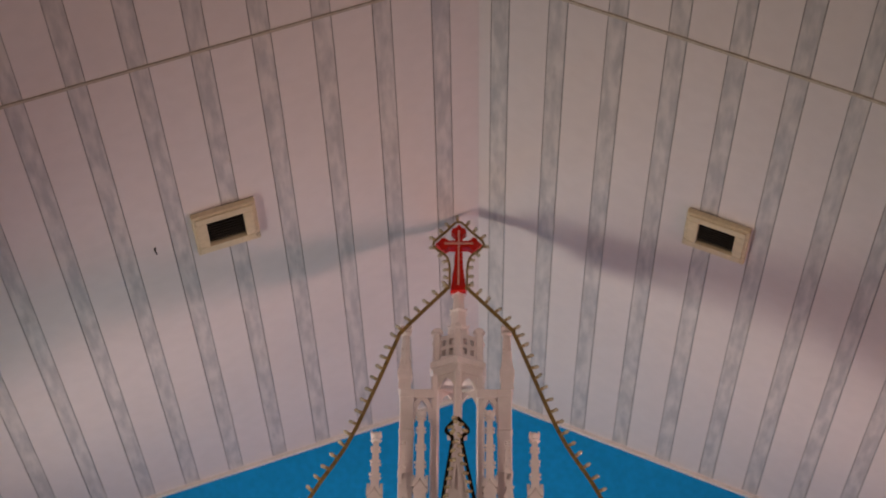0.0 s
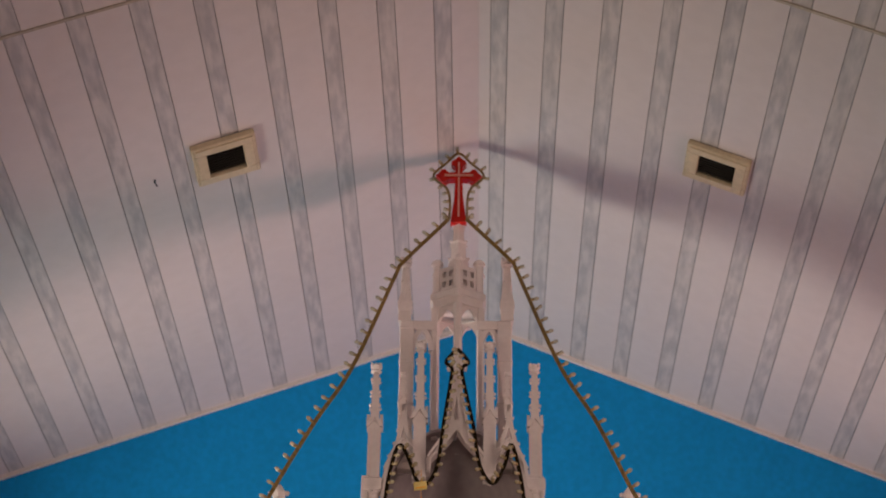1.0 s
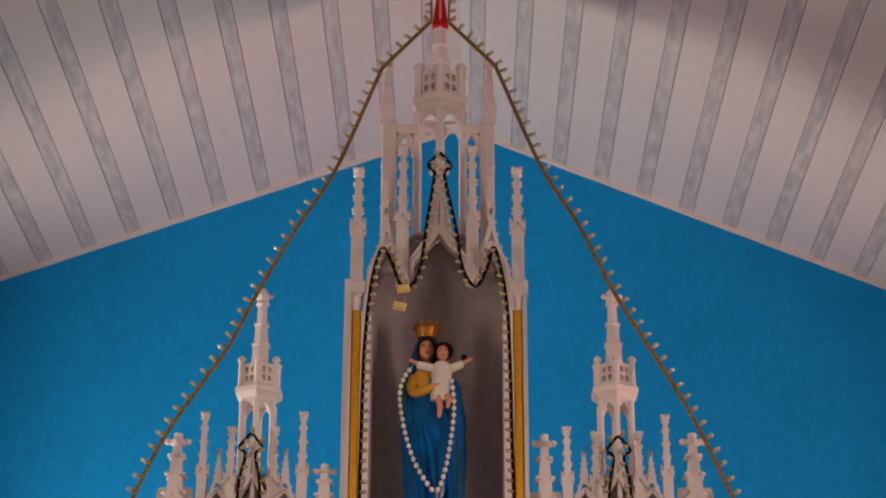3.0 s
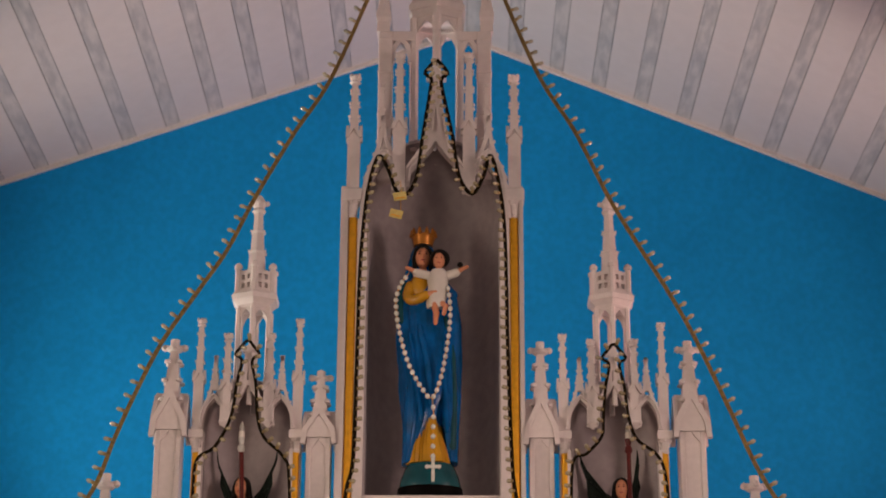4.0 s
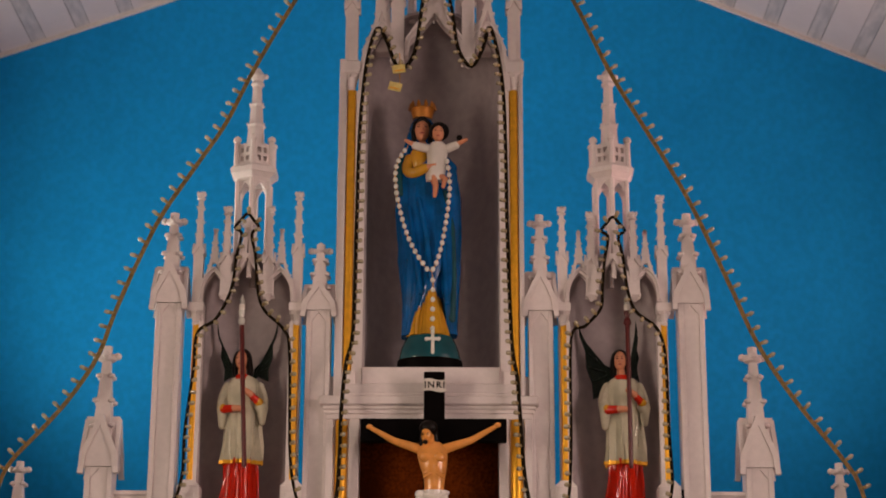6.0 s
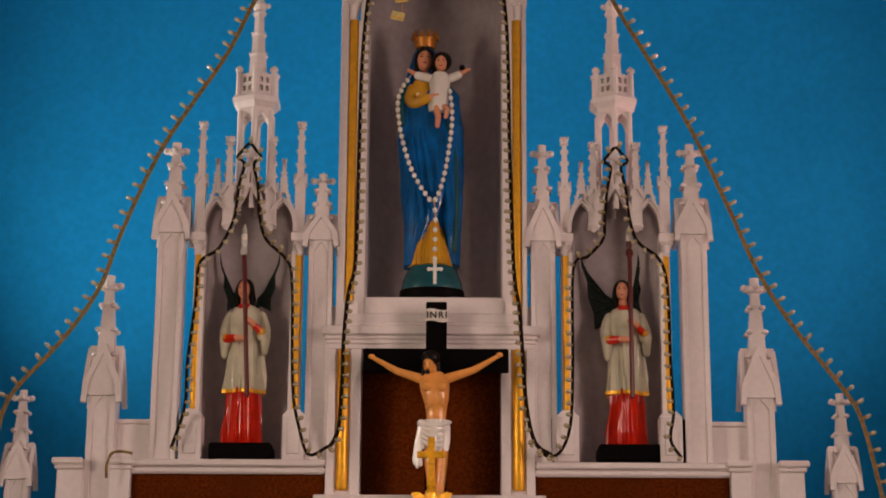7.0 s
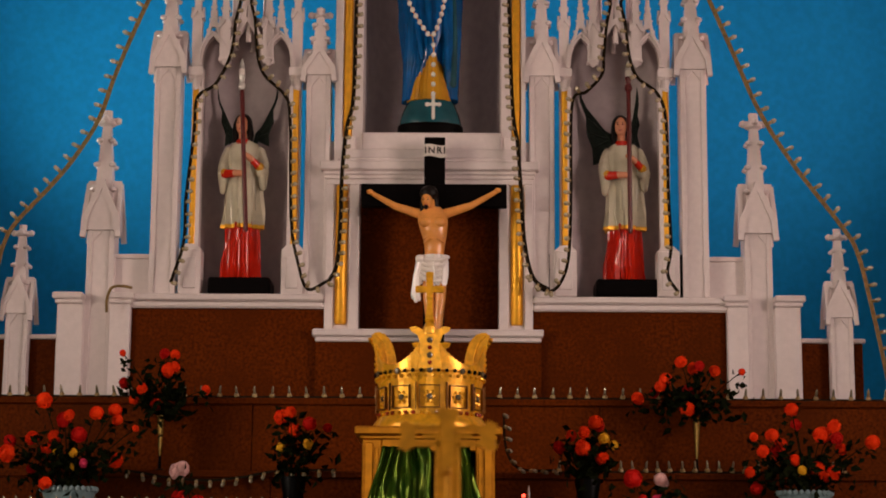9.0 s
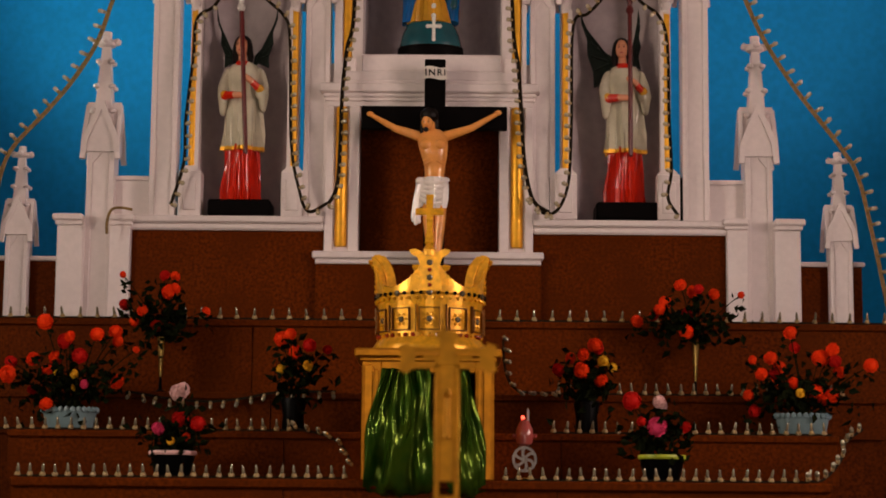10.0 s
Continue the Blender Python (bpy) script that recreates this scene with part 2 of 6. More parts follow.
def ceiling_vent(x0, x1, y0, y1, slope, side, label):
    """A louvred grille lying on the ceiling slope."""
    cx, cy = (x0 + x1) / 2, (y0 + y1) / 2
    t = thing("ceiling_vent", (cx, cy, gable(cx)), label, "vent", "ceiling vents")
    ang = math.atan(slope) * side
    m = Matrix.Translation((cx, cy, gable(cx))) @ Matrix.Rotation(ang, 4, "Y")
    w, h = (x1 - x0) / 2 / math.cos(ang), (y1 - y0) / 2
    iw, ih = w * 0.58, h * 0.60

    def put(name, bm, mt, parent=t):
        bm.transform(m)
        return part(name, bm, mt, parent)
    bm = bmesh.new()
    box(bm, -w, w, -h, -ih, -0.028, 0.0), box(bm, -w, w, ih, h, -0.028, 0.0)
    box(bm, -w, -iw, -ih, ih, -0.028, 0.0), box(bm, iw, w, -ih, ih, -0.028, 0.0)
    box(bm, -w * 0.9, w * 0.9, -h * 0.9, -ih, -0.034, -0.027), box(bm, -w * 0.9, w * 0.9, ih, h * 0.9, -0.034, -0.027)
    box(bm, -w * 0.9, -iw, -ih, ih, -0.034, -0.027), box(bm, iw, w * 0.9, -ih, ih, -0.034, -0.027)
    put("frame", bm, VENT)
    put("backing", box(bmesh.new(), -iw, iw, -ih, ih, -0.008, 0.001, 0), BLACK)
    for k in range(9):
        y = -ih + (k + 0.5) * 2 * ih / 9
        bm = box(bmesh.new(), -iw, iw, -0.006, 0.006, -0.001, 0.001, 0)
        bm.transform(Matrix.Translation((0, y, -0.018)) @ Matrix.Rotation(0.7, 4, "X"))
        put("slat", bm, SLAT)


ceiling_vent(-1.221, -0.958, 6.83, 7.12, SLOPE_L, -1, "cream plastic ceiling grille with dark louvres")
ceiling_vent(0.892, 1.150, 6.868, 7.125, SLOPE_R, 1, "cream plastic ceiling grille with dark louvres")

# a small unidentified dark mark on the ceiling, modelled as a bent wire
hook = part("ceiling_hook", sweep(bmesh.new(), [(-1.385, 7.0, gable(-1.385) + 0.001), (-1.385, 7.0, gable(-1.385) - 0.012), (-1.38, 7.03, gable(-1.38) - 0.014)], 0.007, seg=6), BLACK, at=(-1.385, 7.0, gable(-1.385)))
tagged(hook, "small dark mark on the ceiling, shaped as a bent wire", "hook")

# ---- the altarpiece ----
YF = 7.40            # its front face
altarpiece = thing("altarpiece", (XA, YF + 0.25, 2.335), "tall white gothic altarpiece with spires and brown granite base", "altarpiece")


def arms(bm, x, y, z, w, r, mat=0):
    """A small cross-shaped finial: a knob on each of four arms and one on top."""
    for dx, dy in ((1, 0), (-1, 0), (0, 1), (0, -1)):
        ball(bm, (x + dx * (w - r), y + dy * (w - r), z), r, 1, mat=mat)
    box(bm, x - w + r, x + w - r, y - r * 0.6, y + r * 0.6, z - r * 0.6, z + r * 0.6, 0, mat)
    box(bm, x - r * 0.6, x + r * 0.6, y - w + r, y + w - r, z - r * 0.6, z + r * 0.6, 0, mat)
    ball(bm, (x, y, z + r * 1.6), r * 0.85, 1, mat=mat)


def spirelet(bm, x, y, z0, z1, w0, w1, crockets=4, knob=0.4):
    """A tapering square spire with little knobs up its four edges and a finial at its tip."""
    h = z1 - z0
    lathe(bm, [(w0 * 0.7, z0), (w1 * 0.7, z0 + h * 0.8)], (x, y), 4, math.pi / 4)
    lathe(bm, [(w1 * 0.7, z0 + h * 0.8), (w1 * 1.15, z0 + h * 0.82), (w1 * 1.15, z0 + h * 0.85), (w1 * 0.55, z0 + h * 0.87), (w1 * 0.6, z0 + h * 0.97)], (x, y), 8)
    for k in range(crockets):
        s = (k + 0.4) / crockets * 0.8
        w = (w0 + (w1 - w0) * s / 0.8) / 2
        for sx in (-1, 1):
            for sy in (-1, 1):
                ball(bm, (x + sx * (w + 0.003), y + sy * (w + 0.003), z0 + h * s), w1 * knob, 1, scale=(1, 1, 0.75))


def pier(x, w, z0, zh, z1, recess=True, y=None, name="pier"):
    """A square pier with a sunk front panel, a four-gabled hood and a knobbed spire with a cross-shaped finial."""
    y = YF + w / 2 if y is None else y
    h = w / 2
    bm = bmesh.new()
    box(bm, A(x) - h * 0.82, A(x) + h * 0.82, y - h * 0.82, y + h, z0, zh + 0.03, 0.002)
    p = part(name, bm, WHITE, altarpiece)
    for s in (-1, 1):
        part("moulding", box(bmesh.new(), A(x) + s * h, A(x) + s * h * 0.58, y - h, y + h * 0.9, z0, zh + 0.02, 0.003), WHITE, p)
    part("panel_head", plate(bmesh.new(), [(A(x) - h * 0.6, zh + 0.02), (A(x) + h * 0.6, zh + 0.02), (A(x) + h * 0.6, zh - 0.045), (A(x), zh - 0.005), (A(x) - h * 0.6, zh - 0.045)], y - h * 0.98, y - h * 0.7), WHITE, p)
    hz = (z1 - zh) * 0.42
    g = h * 1.26
    for turn in range(4):
        bm = bmesh.new()
        # a gable: two raking boards over a steep panel
        plate(bm, [(-g * 0.9, zh), (g * 0.9, zh), (g * 0.12, zh + hz), (-g * 0.12, zh + hz)], -g * 0.96, -g * 0.1)
        for s in (-1, 1):
            sweep(bm, [(s * g * 1.02, -g * 1.02, zh - 0.03), (s * g * 0.88, -g * 0.98, zh + hz * 0.25), (0, -g * 0.92, zh + hz * 0.93)], 0.2 * w, 0.16 * w)
        bm.transform(Matrix.Translation((A(x), y, 0)) @ Matrix.Rotation(turn * math.pi / 2, 4, "Z"))
        part("hood_gable", bm, WHITE, p)
    bm = bmesh.new()
    zs = zh + hz * 0.62
    spirelet(bm, A(x), y, zs, z1 + 0.01, w * 0.70, w * 0.30, 3, 0.5)
    arms(bm, A(x), y, z1 - (z1 - zh) * 0.085, w * 0.54, w * 0.155)
    part("spire", bm, WHITE, p, smooth=True)
    return p


def pinnacle(x, z0, z1, w, parent, y=None, swell=0.5, pointed=False):
    """A square shaft, a four-gabled collar part way up, a crocketed spirelet over it and a flared, pronged bud."""
    y = YF + 0.03 if y is None else y
    zc = z0 + (z1 - z0) * swell
    cx = A(x)
    bm = bmesh.new()
    lathe(bm, [(w * 0.60, z0), (w * 0.60, zc)], (cx, y), 4, math.pi / 4)
    # corner rolls that leave the shaft's faces sunk
    for sx in (-1, 1):
        for sy in (-1, 1):
            box(bm, cx + sx * w * 0.47, cx + sx * w * 0.27, y + sy * w * 0.47, y + sy * w * 0.27, z0, zc, 0)
    hg = w * 0.95
    for turn in range(4):
        g = bmesh.new()
        plate(g, [(-w * 0.62, zc - hg * 0.55), (-w * 0.42, zc - hg * 0.55), (0, zc + hg * 0.25), (w * 0.42, zc - hg * 0.55), (w * 0.62, zc - hg * 0.55), (w * 0.52, zc - hg * 0.1), (0, zc + hg * 0.75), (-w * 0.52, zc - hg * 0.1)], -w * 0.62, -w * 0.40)
        g.transform(Matrix.Translation((cx, y, 0)) @ Matrix.Rotation(turn * math.pi / 2, 4, "Z"))
        me = bpy.data.meshes.new("collar")
        g.to_mesh(me), g.free()
        bm.from_mesh(me)
        bpy.data.meshes.remove(me)
    lathe(bm, [(w * 0.62, zc - hg * 0.1), (w * 0.46, zc + hg * 0.5), (w * 0.30, z1 - w * 0.75)], (cx, y), 4, math.pi / 4)
    # crockets: short hooked leaves in tiers up the four edges
    n = 3 if z1 - z0 > 0.3 else 2
    for k in range(n):
        s = (k + 0.75) / (n + 0.35)
        zk = zc + hg * 0.5 + (z1 - w * 0.75 - zc - hg * 0.5) * s
        r = w * (0.46 - 0.16 * s) * 0.72
        for sx in (-1, 1):
            for sy in (-1, 1):
                ball(bm, (cx + sx * (r + w * 0.05), y + sy * (r + w * 0.05), zk), w * 0.115, 1, (1.1, 1.1, 1.35))
    lathe(bm, [(w * 0.30, z1 - w * 0.78), (w * 0.46, z1 - w * 0.66), (w * 0.30, z1 - w * 0.52), (w * 0.46, z1 - w * 0.20), (w * 0.30, z1 - w * 0.10), (w * 0.10, z1 + w * 0.10)], (cx, y), 8)
    for k in range(4):
        a = k * math.pi / 2 + math.pi / 4
        ball(bm, (cx + w * 0.44 * math.cos(a), y + w * 0.44 * math.sin(a), z1 - w * 0.16), w * 0.15, 1, (1, 1, 1.3))
    if pointed:
        # hanging foot with a leaf at each corner
        lathe(bm, [(0.004, z0 - w * 0.55), (w * 0.36, z0 - w * 0.34), (w * 0.72, z0 - w * 0.05), (w * 0.72, z0 + w * 0.08), (w * 0.60, z0 + w * 0.16)], (cx, y), 4, math.pi / 4)
        for sx in (-1, 1):
            for sy in (-1, 1):
                ball(bm, (cx + sx * w * 0.42, y + sy * w * 0.42, z0 - w * 0.10), w * 0.15, 1, (1, 1, 1.4))
    return part("pinnacle", bm, WHITE, parent)


def lantern(parent, x, y, r, z0, z1, zg0, zg1, corn, zt, name="lantern"):
    """A six-sided open turret, a corner to the front: posts with pointed arches, cornice, pierced gallery, spire in tiers."""
    c = (A(x), y)
    tn = -math.pi / 2
    ts = [tn + k * math.pi / 3 for k in range(6)]
    for a in ts:
        px, py = c[0] + r * math.cos(a), c[1] + r * math.sin(a)
        part("turret_post", lathe(bmesh.new(), [(r * 0.155, z0), (r * 0.155, z1)], (px, py), 6), WHITE, parent)
    h = r * 1.15
    cc = Vector((c[0], c[1], 0))
    for a, b in zip(ts, ts[1:] + [ts[0] + 2 * math.pi]):
        p, q = Vector((c[0] + r * math.cos(a), c[1] + r * math.sin(a), 0)), Vector((c[0] + r * math.cos(b), c[1] + r * math.sin(b), 0))
        m = (p + q) / 2
        half = [curve((e.x, e.y, z1 - h), (e.x * 0.8 + m.x * 0.2, e.y * 0.8 + m.y * 0.2, z1 - h * 0.35), (m.x, m.y, z1 - h * 0.12), 5) for e in (p, q)]
        line = half[0] + half[1][-2::-1]
        bm = bmesh.new()
        rows = [[bm.verts.new(w + (cc - Vector((w.x, w.y, 0))).normalized() * k) for w in line] + [bm.verts.new(Vector((w.x, w.y, z1)) + (cc - Vector((w.x, w.y, 0))).normalized() * k) for w in line] for k in (0.0, 0.010)]
        n = len(line)
        for i in range(n - 1):
            f, k = rows
            bm.faces.new((f[i], f[i + 1], f[n + i + 1], f[n + i])), bm.faces.new((k[i + 1], k[i], k[n + i], k[n + i + 1])), bm.faces.new((f[i + 1], f[i], k[i], k[i + 1]))
        part("turret_arch", bm, WHITE, parent)
    bm = bmesh.new()
    d = zg0 - z1
    lathe(bm, [(r * 1.06, z1 - 0.002), (r * 1.08, z1 + d * 0.18), (corn * 1.02, z1 + d * 0.45), (corn * 1.10, z1 + d * 0.5), (corn * 1.14, zg0 - d * 0.18), (corn * 1.08, zg0 - d * 0.12), (corn * 1.04, zg0)], c, 6, tn)
    part("turret_cornice", bm, WHITE, parent)
    g = corn * 0.86
    hz = zg1 - zg0
    for a, b in zip(ts, ts[1:] + [ts[0] + 2 * math.pi]):
        p, q = Vector((c[0] + g * math.cos(a), c[1] + g * math.sin(a), zg0)), Vector((c[0] + g * math.cos(b), c[1] + g * math.sin(b), zg0))
        up, d = Vector((0, 0, 1)), q - p
        bm = bmesh.new()
        us, hs = (0, 0.24, 0.43, 0.57, 0.76, 1), (0, 0.16, 0.36, 0.48, 0.68, 0.82)
        sheets = []
        for depth in (0.0, 0.018):
            sheets.append([[bm.verts.new(v + (cc - Vector((v.x, v.y, 0))).normalized() * depth) for v in (p + d * u + up * hz * w for u in us)] for w in hs])
        solid = lambda i, j: 0 <= i < 5 and 0 <= j < 5 and not (i in (1, 3) and j in (1, 3))
        for j in range(5):
            for i in range(5):
                if not solid(i, j):
                    continue
                f, k = sheets
                bm.faces.new((f[j][i], f[j][i + 1], f[j + 1][i + 1], f[j + 1][i]))
                bm.faces.new((k[j][i + 1], k[j][i], k[j + 1][i], k[j + 1][i + 1]))
                for di, dj, e0, e1 in ((0, -1, (j, i), (j, i + 1)), (0, 1, (j + 1, i), (j + 1, i + 1)), (-1, 0, (j, i), (j + 1, i)), (1, 0, (j, i + 1), (j + 1, i + 1))):
                    if not solid(i + di, j + dj):
                        bm.faces.new((f[e0[0]][e0[1]], f[e1[0]][e1[1]], k[e1[0]][e1[1]], k[e0[0]][e0[1]]))
        part("gallery_panel", bm, WHITE, parent)
        part("gallery_post", lathe(bmesh.new(), [(r * 0.17, zg0), (r * 0.16, zg1 - hz * 0.10), (r * 0.24, zg1 - hz * 0.06), (r * 0.22, zg1 + hz * 0.06), (r * 0.06, zg1 + hz * 0.14)], (p.x, p.y), 6), WHITE, parent)
    bm = bmesh.new()
    s0, h = g * 0.62, zt - zg0
    prof = [(s0 * 0.92, zg0)]
    for k, (r0, r1) in enumerate(((0.96, 0.88), (0.80, 0.70), (0.62, 0.54), (0.46, 0.40))):
        za, zb = zg0 + h * (0.04 + 0.24 * k), zg0 + h * (0.04 + 0.24 * (k + 1))
        prof += [(s0 * r0, za), (s0 * r1, zb - h * 0.035), (s0 * (r1 + 0.10), zb - h * 0.012), (s0 * (r1 + 0.08), zb - h * 0.004)]
        for a in ts:
            rr = s0 * (r1 + 0.08)
            ball(bm, (c[0] + rr * math.cos(a), c[1] + rr * math.sin(a), zb - h * 0.01), s0 * 0.085, 1, (1, 1, 1.6))
    lathe(bm, prof, c, 6, tn)
    part("turret_spire", bm, WHITE, parent)


def A(x):
    return XA + x


def canopy(parent, c, pend, zp, ztip, zapex, arch_x, arch_z, col_x, col_z, w, d=0.05):
    """The open tracery over a niche: a steep middle gable with a slit and an arrow-shaped head, and an arch from each pendant to the column."""
    y = YF
    bm = bmesh.new()
    hg = ztip - zapex
    for s in (-1, 1):
        e = pend - w * 0.45
        out = [(w * 0.36, ztip - hg * 0.16), (w * 0.42, zapex + hg * 0.55), (w * 0.78, zapex + hg * 0.22), (w * 1.15, zapex - (zapex - zp) * 0.10), (e, zapex - (zapex - zp) * 0.55), (e, zp + w * 0.6)]
        inn = [(e - w * 0.30, zp + w * 0.6), (e - w * 0.42, zapex - (zapex - zp) * 0.58), (w * 0.80, zapex - (zapex - zp) * 0.26), (0.0, zapex), (0.0, zapex + hg * 0.14), (w * 0.17, zapex + hg * 0.16), (w * 0.12, zapex + hg * 0.34), (0.0, zapex + hg * 0.50), (0.0, ztip - hg * 0.10)]
        plate(bm, [(A(c + s * px), pz) for px, pz in out + inn], y, y + d)
        sweep(bm, [(A(c + s * px * 0.96), y - 0.003, pz) for px, pz in out[:5]], w * 0.20, 0.016)
        sweep(bm, [(A(c + s * (px + 0.004)), y - 0.002, pz + 0.004) for px, pz in inn[:4]], w * 0.16, 0.014)
    plate(bm, [(A(c) + px, pz) for px, pz in ((-w * 0.34, ztip - hg * 0.20), (w * 0.34, ztip - hg * 0.20), (w * 0.36, ztip - hg * 0.135), (w * 0.82, ztip - hg * 0.135), (w * 0.86, ztip - hg * 0.10), (0, ztip + 0.012), (-w * 0.86, ztip - hg * 0.10), (-w * 0.82, ztip - hg * 0.135), (-w * 0.36, ztip - hg * 0.135))], y - 0.006, y + 0.032)
    g = part("gable", bm, WHITE, parent)
    for s in (-1, 1):
        bm = bmesh.new()
        p0, pa, p1 = (A(c + s * pend), y + 0.02, zp + 0.06), (A(c + s * arch_x), y + 0.02, arch_z), (A(c + s * col_x), y + 0.02, col_z)
        a = curve(p0, (p0[0] * 0.6 + pa[0] * 0.4, p0[1], pa[2] - 0.02), pa, 6)
        b = curve(pa, (p1[0], p0[1], pa[2] - (pa[2] - p1[2]) * 0.25), p1, 6)
        sweep(bm, a + b[1:], w * 0.55, d)
        sweep(bm, [(p.x, y - 0.008, p.z + w * 0.16) for p in a + b[1:]], w * 0.16, 0.014)
        for x_in, z_in in ((pend + w * 0.4, arch_z - 0.02), (col_x - w * 0.1, col_z + (arch_z - col_z) * 0.6)):
            up = curve((A(c + s * x_in), y + 0.02, z_in), (A(c + s * arch_x), y + 0.02, arch_z + 0.02), (A(c + s * arch_x), y + 0.02, arch_z + 0.17), 5)
            sweep(bm, up, w * 0.34, d * 0.6)
            # hooked leaves along the ogee
            for q in up[1:5]:
                out_x = w * 0.24 * (1 if q.x > A(c + s * arch_x) else -1)
                ball(bm, (q.x + out_x, y + 0.012, q.z), w * 0.13, 1, (1.2, 1, 1.4))
        part("arch", bm, WHITE, parent)
    return g


def niche(parent, c, half, z0, zs, za, depth, name="niche"):
    """A rounded recess with a pointed half dome."""
    bm = bmesh.new()
    y = YF + 0.04
    n, k = 18, 0.012
    plan = lambda r, dd: [(-r * math.cos(math.pi * i / n), y + dd * math.sin(math.pi * i / n) ** 0.8) for i in range(n + 1)]
    shells = []
    for r, dd, lift in ((half, depth, 0.0), (half + k, depth + k, k)):
        rows = [(1, z0), (1, zs)] + [(math.cos(t) ** 0.9, zs + (za - zs) * math.sin(t) + lift) for t in (0.25, 0.5, 0.75, 1.0, 1.25, 1.45)] + [(0.03, za + lift)]
        shells.append([[bm.verts.new((A(c + px * f), y + (py - y) * (0.35 + 0.65 * f), z)) for px, py in plan(r, dd)] for f, z in rows])
    for rows in shells:
        for a, b in zip(rows, rows[1:]):
            for i in range(n):
                bm.faces.new((a[i], a[i + 1], b[i + 1], b[i]))
    for i in (0, n):
        for a0, a1, b0, b1 in zip(shells[0], shells[0][1:], shells[1], shells[1][1:]):
            bm.faces.new((a0[i], a1[i], b1[i], b0[i]))
    return part(name, bm, NICHE, parent, "grey painted niche with broad random patches", smooth=True)


def capital(parent, x, z0, z1, w, y):
    bm = bmesh.new()
    h = z1 - z0
    lathe(bm, [(w * 0.24, z0), (w * 0.30, z0 + h * 0.1), (w * 0.25, z0 + h * 0.18), (w * 0.36, z0 + h * 0.5), (w * 0.5, z0 + h * 0.62)], (A(x), y), 12)
    for k in range(8):
        a = k * math.pi / 4
        ball(bm, (A(x) + w * 0.40 * math.cos(a), y + w * 0.40 * math.sin(a), z0 + h * 0.58), w * 0.09, 1, (1, 1, 1.6))
    lathe(bm, [(w * 0.66, z0 + h * 0.62), (w * 0.70, z0 + h * 0.70), (w * 0.70, z0 + h * 0.96), (w * 0.6, z1)], (A(x), y), 4, math.pi / 4)
    return part("capital", bm, WHITE, parent)


# base: granite panels, ledges and white end piers
def granite(x0, x1, z0, z1, y=YF, depth=0.5):
    return part("granite_panel", box(bmesh.new(), A(x0), A(x1), y, y + depth, z0, z1, 0.003), GRANITE, altarpiece, "polished brown granite panel")


granite(-0.437, 0.437, 2.335, 2.592, YF - 0.02)
for s in (-1, 1):
    granite(s * 1.152, s * 0.400, 2.335, 2.722, YF + 0.003)
part("ledge", box(box(bmesh.new(), A(-0.448), A(0.445), YF - 0.045, YF + 0.4, 2.612, 2.64, 0.005), A(-0.437), A(0.437), YF - 0.03, YF + 0.4, 2.592, 2.612, 0.004), WHITE, altarpiece)
for s in (-1, 1):
    bm = bmesh.new()
    x0, x1 = s * 1.16, s * 0.405
    dz = -0.006 if s > 0 else 0
    box(bm, A(x0), A(x1), YF - 0.035, YF + 0.5, 2.750 + dz, 2.776 + dz, 0.006), box(bm, A(x0), A(x1), YF - 0.018, YF + 0.5, 2.722 + dz, 2.750 + dz, 0.008)
    part("ledge", bm, WHITE, altarpiece)
    # end pier: two blocks with their caps, the shaft of the pinnacle runs down between them
    for a, b in ((1.437, 1.335), (1.236, 1.153)):
        bm = bmesh.new()
        box(bm, A(s * a), A(s * b), YF - 0.03, YF + 0.45, 2.335, 2.735, 0.004)
        o = 0.018
        ca, cb = (a + o, b) if a > 1.3 else (a, b - o)
        box(bm, A(s * (a + 0.008 if a > 1.3 else a)), A(s * (b if a > 1.3 else b - 0.008)), YF - 0.040, YF + 0.45, 2.735, 2.752, 0.004)
        box(bm, A(s * ca), A(s * cb), YF - 0.052, YF + 0.45, 2.752, 2.778, 0.006)
        part("end_pier", bm, WHITE, altarpiece)
    pier(s * 1.284, 0.108, 2.335, 3.03, 3.525, y=YF + 0.06)
    far = 1.60
    pier(s * far, 0.088, 2.335, 2.70, 3.055, y=YF + 0.05)
    granite(s * 1.437, s * (1.69 if s > 0 else 1.75), 2.335, 2.606, YF + 0.06, 0.3)
    part("ledge", box(bmesh.new(), A(s * 1.437), A(s * (1.70 if s > 0 else 1.76)), YF + 0.045, YF + 0.37, 2.606, 2.624, 0.004), WHITE, altarpiece)
    bm = bmesh.new()
    box(bm, A(s * 1.235), A(s * 1.085), YF + 0.05, YF + 0.3, 2.77, 2.925, 0.003), box(bm, A(s * 1.235), A(s * 1.080), YF + 0.04, YF + 0.3, 2.925, 2.943, 0.003)
    part("side_block", bm, WHITE, altarpiece)

